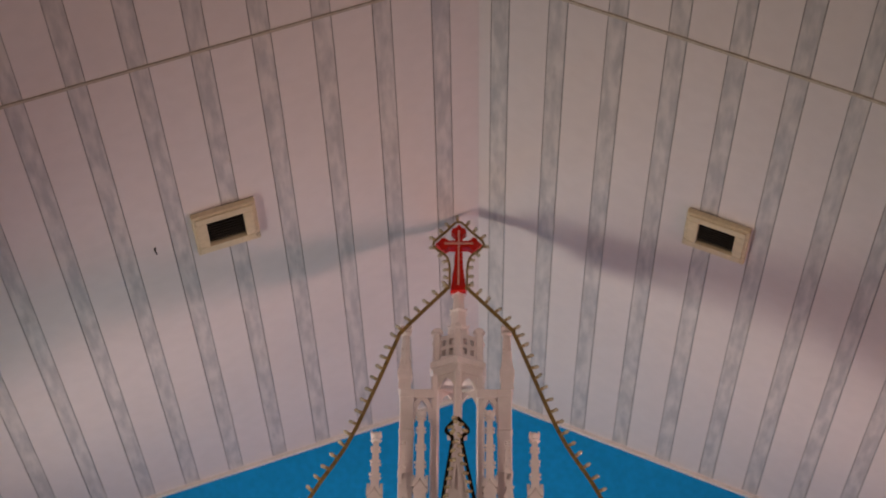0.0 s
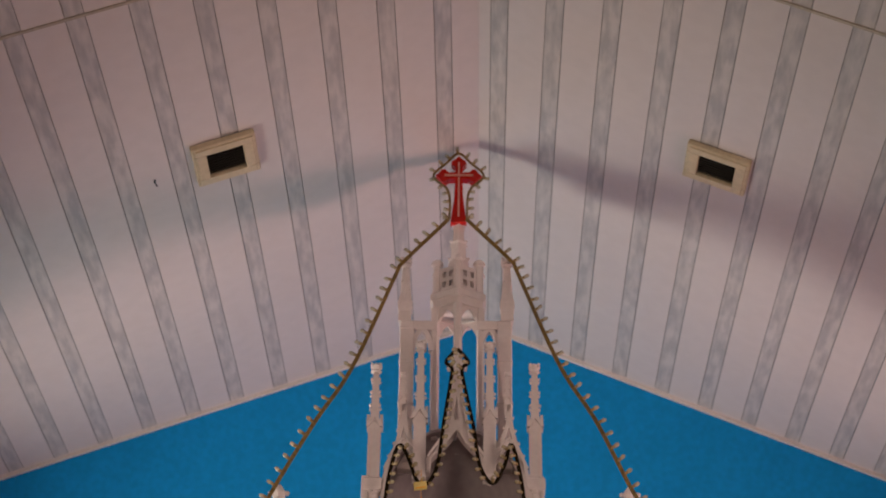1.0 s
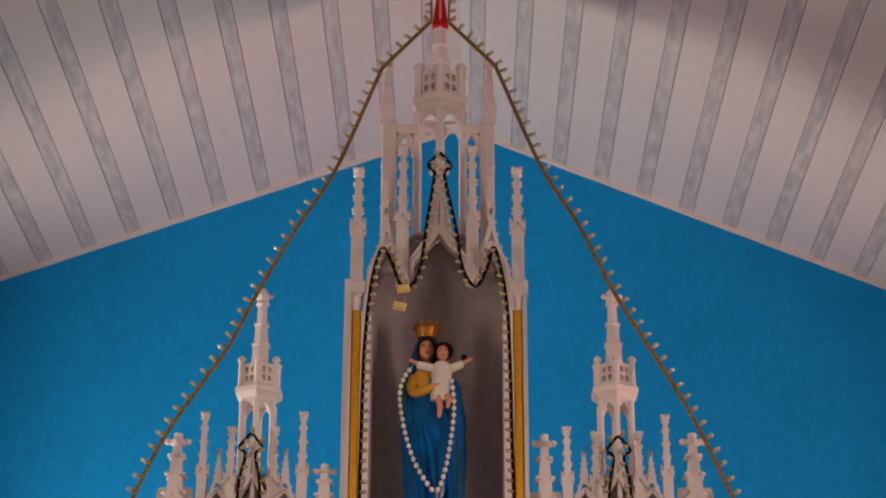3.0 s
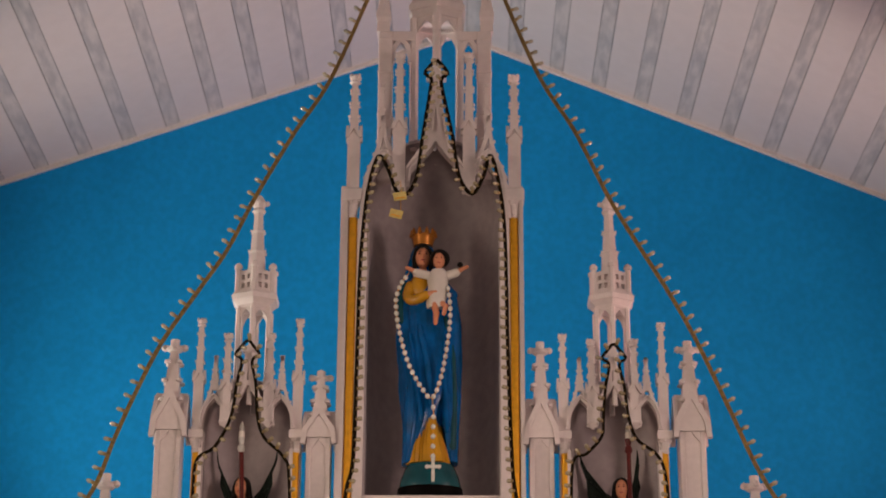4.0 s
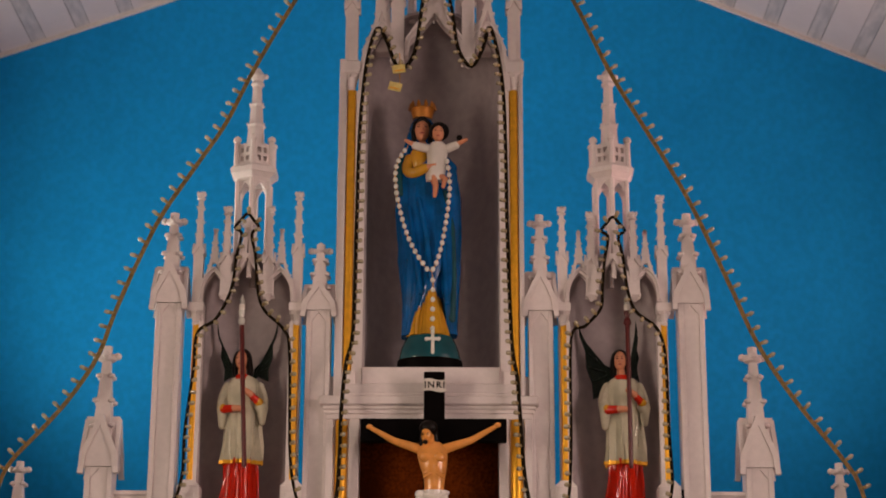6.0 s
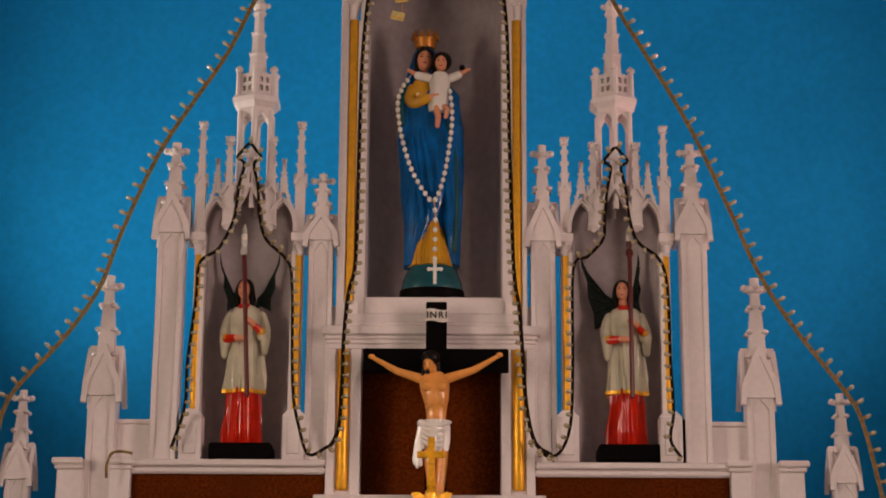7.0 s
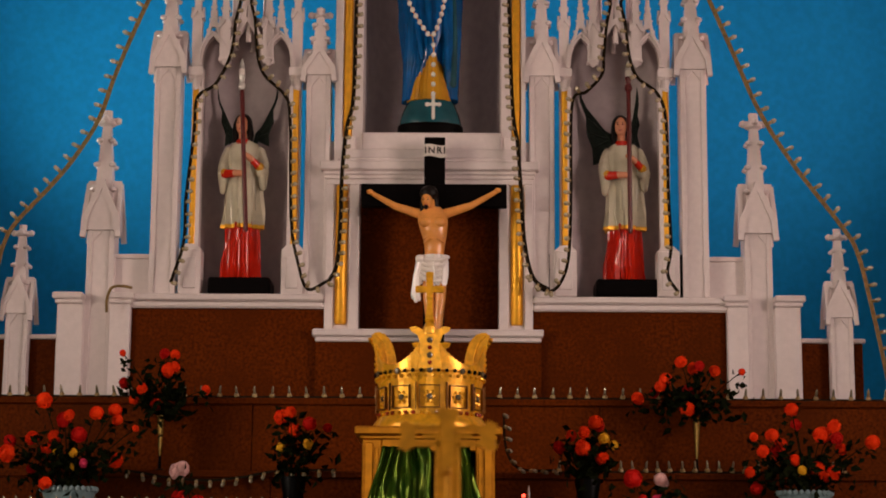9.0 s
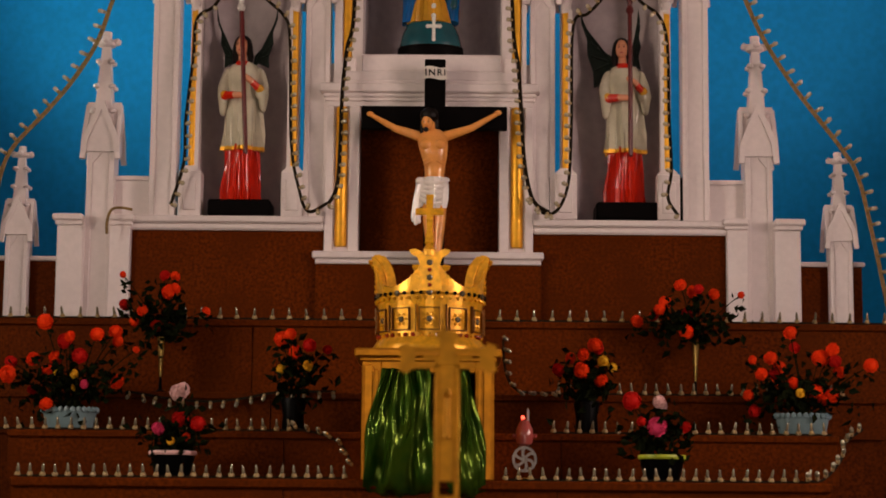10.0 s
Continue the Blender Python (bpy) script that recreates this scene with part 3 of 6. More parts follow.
# lower stage with the granite recess
bm = bmesh.new()
box(bm, A(-0.30), A(0.30), YF + 0.10, YF + 0.42, 2.64, 3.30, 0)
part("granite_panel", bm, GRANITE, altarpiece, "polished brown granite panel behind the crucifix")
for s in (-1, 1):
    bm = bmesh.new()
    box(bm, A(s * 0.312), A(s * 0.272), YF - 0.015, YF + 0.12, 2.64, 3.215, 0.003)
    box(bm, A(s * 0.405), A(s * 0.372), YF - 0.015, YF + 0.4, 2.64, 3.215, 0.003)
    box(bm, A(s * 0.372), A(s * 0.312), YF + 0.004, YF + 0.4, 2.64, 3.215, 0.0)
    p = part("pilaster", bm, WHITE, altarpiece)
    bm = bmesh.new()
    lathe(bm, [(0.020, 2.662), (0.024, 2.672), (0.024, 3.205), (0.020, 3.215)], (A(s * 0.342), YF + 0.004), 16)
    part("gold_column", bm, GOLD, p, "gold painted half column", smooth=True)
    # corner pieces beside the plinth
    bm = bmesh.new()
    box(bm, A(s * 0.345), A(s * 0.292), YF - 0.01, YF + 0.2, 3.352, 3.41, 0.004)
    box(bm, A(s * 0.40), A(s * 0.33), YF + 0.04, YF + 0.2, 2.64, 3.40, 0.003)
    part("corner_block", bm, WHITE, altarpiece)
for x, y, z0, z1, b in ((0.405, 0.015, 3.215, 3.236, 0.003), (0.411, 0.024, 3.236, 3.250, 0.003), (0.417, 0.034, 3.250, 3.267, 0.009), (0.430, 0.052, 3.267, 3.302, 0.005), (0.356, 0.042, 3.302, 3.316, 0.006), (0.348, 0.032, 3.316, 3.354, 0.004)):
    part("cornice_moulding", box(bmesh.new(), A(-x), A(x), YF - y, YF + 0.4, z0, z1, b), WHITE, altarpiece)
part("plinth", box(bmesh.new(), A(-0.268), A(0.280), YF - 0.02, YF + 0.4, 3.354, 3.424, 0.005), WHITE, altarpiece)

# the middle tower
tower = part("middle_tower", box(bmesh.new(), A(-0.372), A(0.376), YF + 0.43, YF + 0.48, 3.30, 4.60, 0.003), WHITE, altarpiece, "white carved tower with tall statue niche")
niche(tower, 0.008, 0.287, 3.35, 4.62, 4.97, 0.36)
for s in (-1, 1):
    c = 0.007
    bm = bmesh.new()
    box(bm, A(c + s * 0.314), A(c + s * 0.272), YF + 0.0, YF + 0.36, 3.354, 4.60, 0.003)
    box(bm, A(c + s * 0.384 - (0.013 if s > 0 else 0)), A(c + s * 0.352), YF - 0.01, YF + 0.36, 3.30, 4.74, 0.003)
    box(bm, A(c + s * 0.352), A(c + s * 0.314), YF + 0.02, YF + 0.36, 3.30, 4.60, 0.0)
    part("jamb", bm, WHITE, tower)
    bm = bmesh.new()
    lathe(bm, [(0.017, 3.36), (0.0175, 4.60)], (A(c + s * 0.333), YF + 0.008), 16)
    part("gold_column", bm, GOLD, tower, "gold painted column", smooth=True)
    capital(tower, c + s * 0.338, 4.59, 4.73, 0.078, YF + 0.02)
    pinnacle(c + s * 0.338, 4.72, 5.27, 0.055, tower, YF + 0.03, 0.5)
    # tall corner posts, with the braces to the turret
    x = c + s * 0.212
    bm = bmesh.new()
    box(bm, A(x) - 0.031, A(x) + 0.031, YF + 0.06, YF + 0.12, 4.80, 5.50, 0.004)
    lathe(bm, [(0.041, 5.50), (0.036, 5.55), (0.045, 5.568), (0.043, 5.595), (0.026, 5.65)], (A(x - s * -0.012), YF + 0.09), 4, math.pi / 4)
    lathe(bm, [(0.026, 5.62), (0.016, 5.775), (0.026, 5.785), (0.018, 5.80), (0.029, 5.815), (0.010, 5.83)], (A(x + s * 0.012), YF + 0.09), 8)
    for k in range(4):
        a = k * math.pi / 2 + math.pi / 4
        ball(bm, (A(x + s * 0.012) + 0.034 * math.cos(a), YF + 0.09 + 0.034 * math.sin(a), 5.588), 0.011, 1, (1, 1, 1.5))
        ball(bm, (A(x + s * 0.012) + 0.021 * math.cos(a), YF + 0.09 + 0.021 * math.sin(a), 5.70), 0.007, 1, (1, 1, 1.5))
        ball(bm, (A(x + s * 0.012) + 0.026 * math.cos(a), YF + 0.09 + 0.026 * math.sin(a), 5.812), 0.010, 1, (1, 1, 1.4))
    for zz in (5.46, 5.30, 5.10):
        box(bm, A(x) - 0.034, A(x) + 0.034, YF + 0.057, YF + 0.123, zz, zz + 0.008, 0.002)
    part("corner_post", bm, WHITE, tower)
    bm = bmesh.new()
    box(bm, A(c + s * 0.20), A(c + s * 0.09), YF + 0.07, YF + 0.11, 5.462, 5.505, 0.003)
    for e, m in ((0.185, 0.17), (0.108, 0.122)):
        sweep(bm, curve((A(c + s * e), YF + 0.09, 5.36), (A(c + s * e), YF + 0.09, 5.44), (A(c + s * 0.146), YF + 0.09, 5.468), 5), 0.02, 0.03)
    part("brace", bm, WHITE, tower)
    pinnacle(c + s * 0.147, 4.735, 5.365, 0.056, tower, YF + 0.01, 0.46, pointed=True)
    pinnacle(c + s * 0.222, 5.02, 5.23, 0.028, tower, YF + 0.02, 0.4)
canopy(tower, 0.014, 0.147, 4.73, 5.284, 4.945, 0.222, 4.90, 0.300, 4.60, 0.05)
lantern(tower, 0.015, YF + 0.15, 0.115, 4.95, 5.575, 5.65, 5.80, 0.125, 6.03)

# the two side towers
for s in (-1, 1):
    c = s * 0.732
    st = part("side_tower", box(bmesh.new(), A(c - 0.13), A(c + 0.13), YF + 0.23, YF + 0.27, 2.775, 3.66, 0.003), WHITE, altarpiece, "white carved side tower with angel niche")
    niche(st, c, 0.182, 2.775, 3.68, 3.90, 0.17)
    for k in (-1, 1):
        x = c + k * 0.2
        bm = bmesh.new()
        box(bm, A(x) - 0.044, A(x) + 0.044, YF - 0.012, YF + 0.08, 2.775, 2.955, 0.004)
        plate(bm, [(A(x) - 0.044, 2.955), (A(x) + 0.044, 2.955), (A(x) + 0.02, 2.978), (A(x) - 0.02, 2.978)], YF, YF + 0.07)
        box(bm, A(x) - 0.026, A(x) + 0.026, YF - 0.018, YF - 0.008, 2.80, 2.925, 0.003)
        part("pedestal", bm, WHITE, st)
        part("jamb", box(box(bmesh.new(), A(x - k * 0.004) - 0.021, A(x - k * 0.004) + 0.021, YF + 0.045, YF + 0.11, 2.775, 3.70, 0.003), A(x - k * 0.018) - 0.010, A(x - k * 0.018) + 0.010, YF + 0.02, YF + 0.06, 2.97, 3.62, 0.002), WHITE, st)
        part("gold_column", lathe(bmesh.new(), [(0.0145, 2.965), (0.0145, 3.61)], (A(x - k * 0.002), YF + 0.03), 14), GOLD, st, "gold painted column", smooth=True)
        capital(st, x, 3.603, 3.695, 0.060, YF + 0.03)
        pinnacle(x, 3.69, 4.165 - (0.012 if s > 0 else 0) - (0.05 if s > 0 and k < 0 else 0), 0.042, st, YF + 0.03, 0.48)
        pinnacle(c + k * 0.086, 3.725, 4.095 - (0.02 if s > 0 else 0), 0.044, st, YF + 0.01, 0.40, pointed=True)
        pinnacle(c + k * 0.134, 3.86, 4.005 - (0.012 if s > 0 else 0), 0.022, st, YF + 0.02, 0.4)
    canopy(st, c, 0.084, 3.715, 4.038 - (0.012 if s > 0 else 0), 3.875, 0.134, 3.83, 0.185, 3.70, 0.034, 0.04)
    lantern(st, c + 0.006, YF + 0.09, 0.072, 3.80, 4.222, 4.285, 4.40, 0.095, 4.665)
    # finial of the turret
    bm = bmesh.new()
    lathe(bm, [(0.020, 4.62), (0.017, 4.652), (0.030, 4.662), (0.022, 4.676), (0.034, 4.698), (0.024, 4.712), (0.009, 4.735)], (A(c + 0.006), YF + 0.09), 8)
    for k in range(4):
        a = k * math.pi / 2
        ball(bm, (A(c + 0.006) + 0.034 * math.cos(a), YF + 0.09 + 0.034 * math.sin(a), 4.698), 0.0125, 1)
    part("finial", bm, WHITE, st)
    pier(s * 1.040, 0.104, 2.775, 3.69, 4.08)
    pier(s * 0.442, 0.098, 2.775, 3.66, 3.945 if s < 0 else 4.075)

# red cross at the top
red = thing("red_cross", (A(0.013), YF + 0.12, 6.02), "glossy red cross with flared arms on top of the spire", "cross")
bm = bmesh.new()
yc = YF + 0.12
cz, cx = 6.268, A(0.014)
plate(bm, [(cx - 0.036, 6.022), (cx + 0.036, 6.022), (cx + 0.020, cz - 0.12), (cx + 0.016, cz - 0.02), (cx - 0.016, cz - 0.02), (cx - 0.020, cz - 0.12)], yc - 0.022, yc + 0.022)
for a in range(-1, 2):
    m = Matrix.Translation((cx, 0, cz)) @ Matrix.Rotation(a * math.pi / 2, 4, "Y")
    pts = [m @ Vector((x, 0, z)) for x, z in ((-0.017, 0.0), (-0.017, 0.046), (-0.035, 0.066), (-0.031, 0.080), (-0.014, 0.090), (0, 0.106), (0.014, 0.090), (0.031, 0.080), (0.035, 0.066), (0.017, 0.046), (0.017, 0.0))]
    plate(bm, [(p.x, p.z) for p in pts], yc - 0.0215 + a * 0.0007, yc + 0.0215)
part("cross_body", bm, RED, red)
bm = bmesh.new()
sweep(bm, [(cx, yc - 0.024, 6.05), (cx, yc - 0.024, cz + 0.07)], 0.008, 0.006)
sweep(bm, [(cx - 0.065, yc - 0.025, cz), (cx + 0.065, yc - 0.025, cz)], 0.008, 0.006)
PINK = material("pale_pink_paint", (0.80, 0.36, 0.28), 0.35, grain=40)
part("inlay", bm, PINK, red, "pale line along the cross")

# ---- the gradine steps under the altarpiece ----
STEPS = [(7.02, 2.335, 1.90), (6.80, 2.055, 1.62), (6.52, 1.905, 1.40), (6.15, 1.738, 1.30)]   # front edge, top, half length
floor_z = 0.32
for k, (y, z, half) in enumerate(STEPS):
    st = thing("altar_step", (XA, y, floor_z), "brown granite altar step with a row of small bulbs", "step", "altar steps")
    z0 = STEPS[k + 1][1] if k < 3 else floor_z
    back = 8.0 if k == 0 else STEPS[k - 1][0]
    if k < 3:
        part("slab", box(bmesh.new(), A(-half), A(half), y - 0.012, back - 0.001, z - 0.025, z, 0.004), GRANITE, st)
        n = 3
        for i in range(n):
            x0, x1 = -half + 2 * half * i / n, -half + 2 * half * (i + 1) / n
            part("riser_panel", box(bmesh.new(), A(x0 + 0.0015), A(x1 - 0.0015), y, y + 0.02, (z0 if k < 3 else z0), z - 0.025, 0.002), GRANITE, st)
        part("core", box(bmesh.new(), A(-half + 0.01), A(half - 0.01), y + 0.02, back, floor_z, z - 0.0255, 0), GRANITE, st)
    else:
        part("slab", box(bmesh.new(), A(-half), A(half), y - 0.015, back - 0.001, z - 0.03, z, 0.005), GRANITE, st)
        for i in range(3):
            x0, x1 = -half + 2 * half * i / 3, -half + 2 * half * (i + 1) / 3
            part("front_panel", box(bmesh.new(), A(x0 + 0.0015), A(x1 - 0.0015), y, y + 0.02, floor_z, z - 0.03, 0.002), GRANITE, st)
        part("core", box(bmesh.new(), A(-half + 0.01), A(half - 0.01), y + 0.02, back, floor_z, z - 0.0305, 0), GRANITE, st)

# black strips put in for the shade in the gaps beside the pedestals
for x in (-0.484, 0.478, 0.985):
    jb = part("junction_box", box(bmesh.new(), A(x - 0.009), A(x + 0.009), YF + 0.005, YF + 0.05, 2.776, 2.945, 0.002), BLACK, at=(A(x), YF + 0.03, 2.776))
    tagged(jb, "narrow black strip standing in for the shaded gap beside a white pedestal", "box", "junction boxes")

# ---- statues ----
SKIN = material("painted_skin", (0.70, 0.29, 0.16), 0.2, grain=20, vary=0.05, stain=0.12, bump=0.03)
MANTLE = material("blue_mantle_paint", (0.001, 0.125, 0.42), 0.2, grain=16, vary=0.3, stain=0.7, bump=0.04, second=(0.001, 0.075, 0.22), spec=0.3)
YELLOW = material("yellow_robe_paint", (0.66, 0.33, 0.02), 0.2, grain=18, vary=0.1, stain=0.25, bump=0.04)
CLOTH = material("white_robe_paint", (0.78, 0.72, 0.66), 0.16, grain=18, vary=0.05, stain=0.2, bump=0.04)
HAIR = material("dark_brown_hair", (0.006, 0.003, 0.002), 0.4, grain=40, vary=0.2, spec=0.2)
TEAL = material("teal_globe_paint", (0.010, 0.095, 0.12), 0.25, grain=14, vary=0.14, stain=0.5, bump=0.05)
CREAM = material("cream_tunic_paint", (0.68, 0.63, 0.47), 0.13, grain=16, vary=0.10, stain=0.5, bump=0.04, coat=0.7)
SCARLET = material("scarlet_robe_paint", (0.64, 0.018, 0.003), 0.13, grain=16, vary=0.12, stain=0.3, bump=0.04)
WING = material("dark_green_wing", (0.014, 0.025, 0.018), 0.4, grain=50, vary=0.3, stain=0.4, bump=0.4, spec=0.2)
STAFF = material("maroon_staff_paint", (0.10, 0.006, 0.005), 0.3, grain=30, vary=0.1, spec=0.3)
CORONET = material("bronzed_gold_paint", (0.52, 0.19, 0.02), 0.3, 0.5, grain=40, vary=0.15, stain=0.4)
LIPS = material("painted_lips", (0.36, 0.03, 0.02), 0.3, grain=30)
PEARL = material("pearl_bead", (0.80, 0.80, 0.74), 0.18, grain=30, vary=0.04, coat=0.4)
GLASSY = material("milky_bulb", (0.62, 0.60, 0.56), 0.1, grain=30, vary=0.1, coat=0.8)


def loft(bm, rings, seg=44, mat=0, folds=0, amp=0.0, phase=0.0):
    """A draped body through rings of (z, x, y, half width, half depth, fold depth)."""
    loops = []
    for z, cx, cy, rx, ry, f in rings:
        loop = []
        for i in range(seg):
            a = 2 * math.pi * i / seg
            w = math.sin(folds * a + phase + z * 5)
            k = 1 + 2.1 * f * ((1 - 2 * abs(w) ** 0.7) * 0.6 + 0.6 * math.sin((folds * 0.6 // 1) * a + 1.7 - z * 8))
            loop.append(bm.verts.new((A(cx) + rx * k * math.cos(a), cy + ry * k * math.sin(a), z)))
        loops.append(loop)
    for a, b in zip(loops, loops[1:]):
        for i in range(seg):
            bm.faces.new((a[i], a[(i + 1) % seg], b[(i + 1) % seg], b[i])).material_index = mat
    bm.faces.new(loops[0][::-1]).material_index = mat
    bm.faces.new(loops[-1]).material_index = mat


def limb(bm, pts, r0, r1, mat, seg=10):
    """A tapering round limb along a line of points, with rounded ends."""
    pts = [Vector(p) for p in pts]
    n = len(pts) - 1
    rings = []
    for i, p in enumerate(pts):
        t = (pts[min(i + 1, n)] - pts[max(i - 1, 0)]).normalized()
        v = Vector((0, 1, 0))
        v = (v - t * v.dot(t)).normalized()
        s = t.cross(v)
        r = r0 + (r1 - r0) * i / n
        rings.append([bm.verts.new(p + (s * math.cos(2 * math.pi * k / seg) + v * math.sin(2 * math.pi * k / seg)) * r) for k in range(seg)])
    for a, b in zip(rings, rings[1:]):
        for i in range(seg):
            bm.faces.new((a[i], a[(i + 1) % seg], b[(i + 1) % seg], b[i])).material_index = mat
    bm.faces.new(rings[0][::-1]).material_index = mat
    bm.faces.new(rings[-1]).material_index = mat
    ball(bm, pts[0], r0 * 0.99, 2, mat=mat), ball(bm, pts[-1], r1 * 0.99, 2, mat=mat)


def face(bm, x, y, z, r, skin, dark, lips, turn=0.0, nod=0.0):
    """A plain painted head: oval face, nose, brows, eyes and mouth."""
    m = Matrix.Translation((x, y, z)) @ Matrix.Rotation(turn, 4, "Z") @ Matrix.Rotation(nod, 4, "X")
    for sx, sy, sz, px, py, pz, mat in ((0.76, 0.84, 1.10, 0, 0, 0, skin), (0.11, 0.20, 0.24, 0, -0.80, -0.10, skin), (0.30, 0.30, 0.26, 0, -0.46, -0.78, skin), (0.24, 0.12, 0.07, 0, -0.74, -0.52, lips)):
        ball(bm, None, 1, 2, mat=mat, m=m @ Matrix.LocRotScale((px * r, py * r, pz * r), None, (sx * r, sy * r, sz * r)))
    for s in (-1, 1):
        ball(bm, None, 1, 1, mat=dark, m=m @ Matrix.LocRotScale((s * 0.32 * r, -0.74 * r, 0.12 * r), None, (0.15 * r, 0.06 * r, 0.07 * r)))
        ball(bm, None, 1, 1, mat=dark, m=m @ Matrix.LocRotScale((s * 0.33 * r, -0.73 * r, 0.33 * r), Euler((0, s * 0.15, 0)), (0.20 * r, 0.05 * r, 0.035 * r)))


def madonna():
    y = YF + 0.09
    bm = bmesh.new()
    # black foot, globe, under-skirt, mantle
    lathe(bm, [(0.128, 3.4245), (0.132, 3.43), (0.130, 3.472)], (A(0.0), y), 32, sy=0.72, mat=6)
    lathe(bm, [(0.121, 3.470), (0.123, 3.485), (0.115, 3.52), (0.098, 3.562), (0.07, 3.60)], (A(0.0), y), 32, sy=0.72, mat=5)
    loft(bm, [(3.57, -0.004, y - 0.012, 0.088, 0.070, 0.06), (3.64, -0.006, y - 0.010, 0.070, 0.072, 0.06), (3.72, -0.004, y, 0.045, 0.072, 0.05), (3.80, 0.0, y, 0.02, 0.06, 0.0)], 64, 2, 15)
    loft(bm, [(3.575, -0.070, y + 0.012, 0.046, 0.060, 0.05), (3.66, -0.052, y + 0.010, 0.060, 0.068, 0.06), (3.76, -0.030, y + 0.004, 0.083, 0.076, 0.06), (3.89, -0.010, y, 0.113, 0.078, 0.06), (4.0, -0.012, y, 0.119, 0.078, 0.055), (4.107, -0.016, y, 0.121, 0.077, 0.045),
              (4.22, -0.014, y, 0.118, 0.074, 0.03), (4.30, -0.012, y + 0.004, 0.108, 0.064, 0.015), (4.345, -0.018, y + 0.006, 0.085, 0.055, 0), (4.38, -0.030, y + 0.008, 0.052, 0.045, 0)], 72, 0, 11, phase=0.6)
    loft(bm, [(3.58, 0.082, y + 0.014, 0.030, 0.050, 0.04), (3.70, 0.080, y + 0.008, 0.036, 0.058, 0.06), (3.85, 0.070, y + 0.004, 0.052, 0.068, 0.06), (4.0, 0.062, y, 0.060, 0.07, 0.05), (4.16, 0.066, y, 0.060, 0.066, 0.04), (4.28, 0.062, y, 0.046, 0.056, 0.02)], 40, 0, 7, phase=2.0)
    limb(bm, [(A(-0.045), y - 0.078, 4.13), (A(-0.015), y - 0.084, 3.98), (A(0.006), y - 0.082, 3.80)], 0.010, 0.014, 0)
    limb(bm, [(A(-0.085), y - 0.066, 4.10), (A(-0.060), y - 0.076, 3.92), (A(-0.035), y - 0.07, 3.74)], 0.008, 0.012, 0)
    limb(bm, [(A(0.052), y - 0.066, 4.08), (A(0.058), y - 0.070, 3.90), (A(0.066), y - 0.062, 3.70)], 0.008, 0.012, 0)
    # teal lining showing at the shoulder and down the far hem
    limb(bm, [(A(-0.112), y - 0.020, 4.33), (A(-0.128), y - 0.022, 4.26), (A(-0.118), y - 0.030, 4.17)], 0.018, 0.014, 5)
    limb(bm, [(A(0.060), y - 0.060, 4.17), (A(0.088), y - 0.052, 4.02), (A(0.094), y - 0.040, 3.84), (A(0.088), y - 0.030, 3.64)], 0.010, 0.016, 5)
    # veil, hair, face, neck
    ball(bm, None, 1, 3, mat=0, m=Matrix.LocRotScale((A(-0.036), y + 0.014, 4.450), None, (0.057, 0.048, 0.076)))
    limb(bm, [(A(-0.080), y - 0.005, 4.44), (A(-0.098), y - 0.014, 4.36), (A(-0.108), y - 0.012, 4.28)], 0.016, 0.022, 0)
    limb(bm, [(A(0.008), y + 0.006, 4.44), (A(0.030), y + 0.006, 4.36), (A(0.085), y + 0.0, 4.29)], 0.016, 0.026, 0)
    ball(bm, None, 1, 3, mat=4, m=Matrix.LocRotScale((A(-0.036), y + 0.002, 4.452), None, (0.044, 0.042, 0.062)))
    limb(bm, [(A(-0.070), y - 0.024, 4.44), (A(-0.070), y - 0.030, 4.395)], 0.011, 0.010, 4)
    for s in (-1, 1):
        limb(bm, [(A(-0.036 + s * 0.006), y - 0.040, 4.496), (A(-0.036 + s * 0.028), y - 0.042, 4.474), (A(-0.036 + s * 0.036), y - 0.040, 4.440), (A(-0.036 + s * 0.033), y - 0.034, 4.398)], 0.010, 0.010, 4)
    face(bm, A(-0.037), y - 0.034, 4.444, 0.043, 1, 4, 8, 0.05, -0.08)
    limb(bm, [(A(-0.036), y - 0.012, 4.40), (A(-0.034), y - 0.012, 4.36)], 0.018, 0.024, 1)
    # yellow bodice, sleeve and hand
    ball(bm, None, 1, 3, mat=2, m=Matrix.LocRotScale((A(-0.046), y - 0.030, 4.316), None, (0.044, 0.038, 0.062)))
    limb(bm, curve((A(-0.086), y - 0.028, 4.32), (A(-0.118), y - 0.060, 4.215), (A(-0.022), y - 0.088, 4.262), 8), 0.025, 0.020, 2)
    limb(bm, [(A(-0.020), y - 0.092, 4.262), (A(0.018), y - 0.100, 4.272)], 0.013, 0.009, 1)
    # the child
    yc = y - 0.075
    loft(bm, [(4.208, 0.018, yc, 0.036, 0.030, 0.05), (4.25, 0.022, yc, 0.042, 0.034, 0.05), (4.30, 0.028, yc, 0.040, 0.032, 0.04), (4.352, 0.028, yc, 0.046, 0.030, 0.02), (4.376, 0.028, yc, 0.026, 0.022, 0)], 36, 3, 9)
    limb(bm, [(A(-0.012), yc, 4.352), (A(-0.062), yc - 0.010, 4.360)], 0.019, 0.018, 3)
    limb(bm, [(A(0.068), yc, 4.352), (A(0.102), yc - 0.010, 4.362)], 0.019, 0.018, 3)
    limb(bm, [(A(-0.062), yc - 0.010, 4.362), (A(-0.100), yc - 0.018, 4.380)], 0.011, 0.008, 1)
    limb(bm, [(A(0.102), yc - 0.010, 4.364), (A(0.145), yc - 0.018, 4.384)], 0.011, 0.008, 1)
    ball(bm, (A(0.118), yc - 0.012, 4.395), 0.013, 2, mat=4)
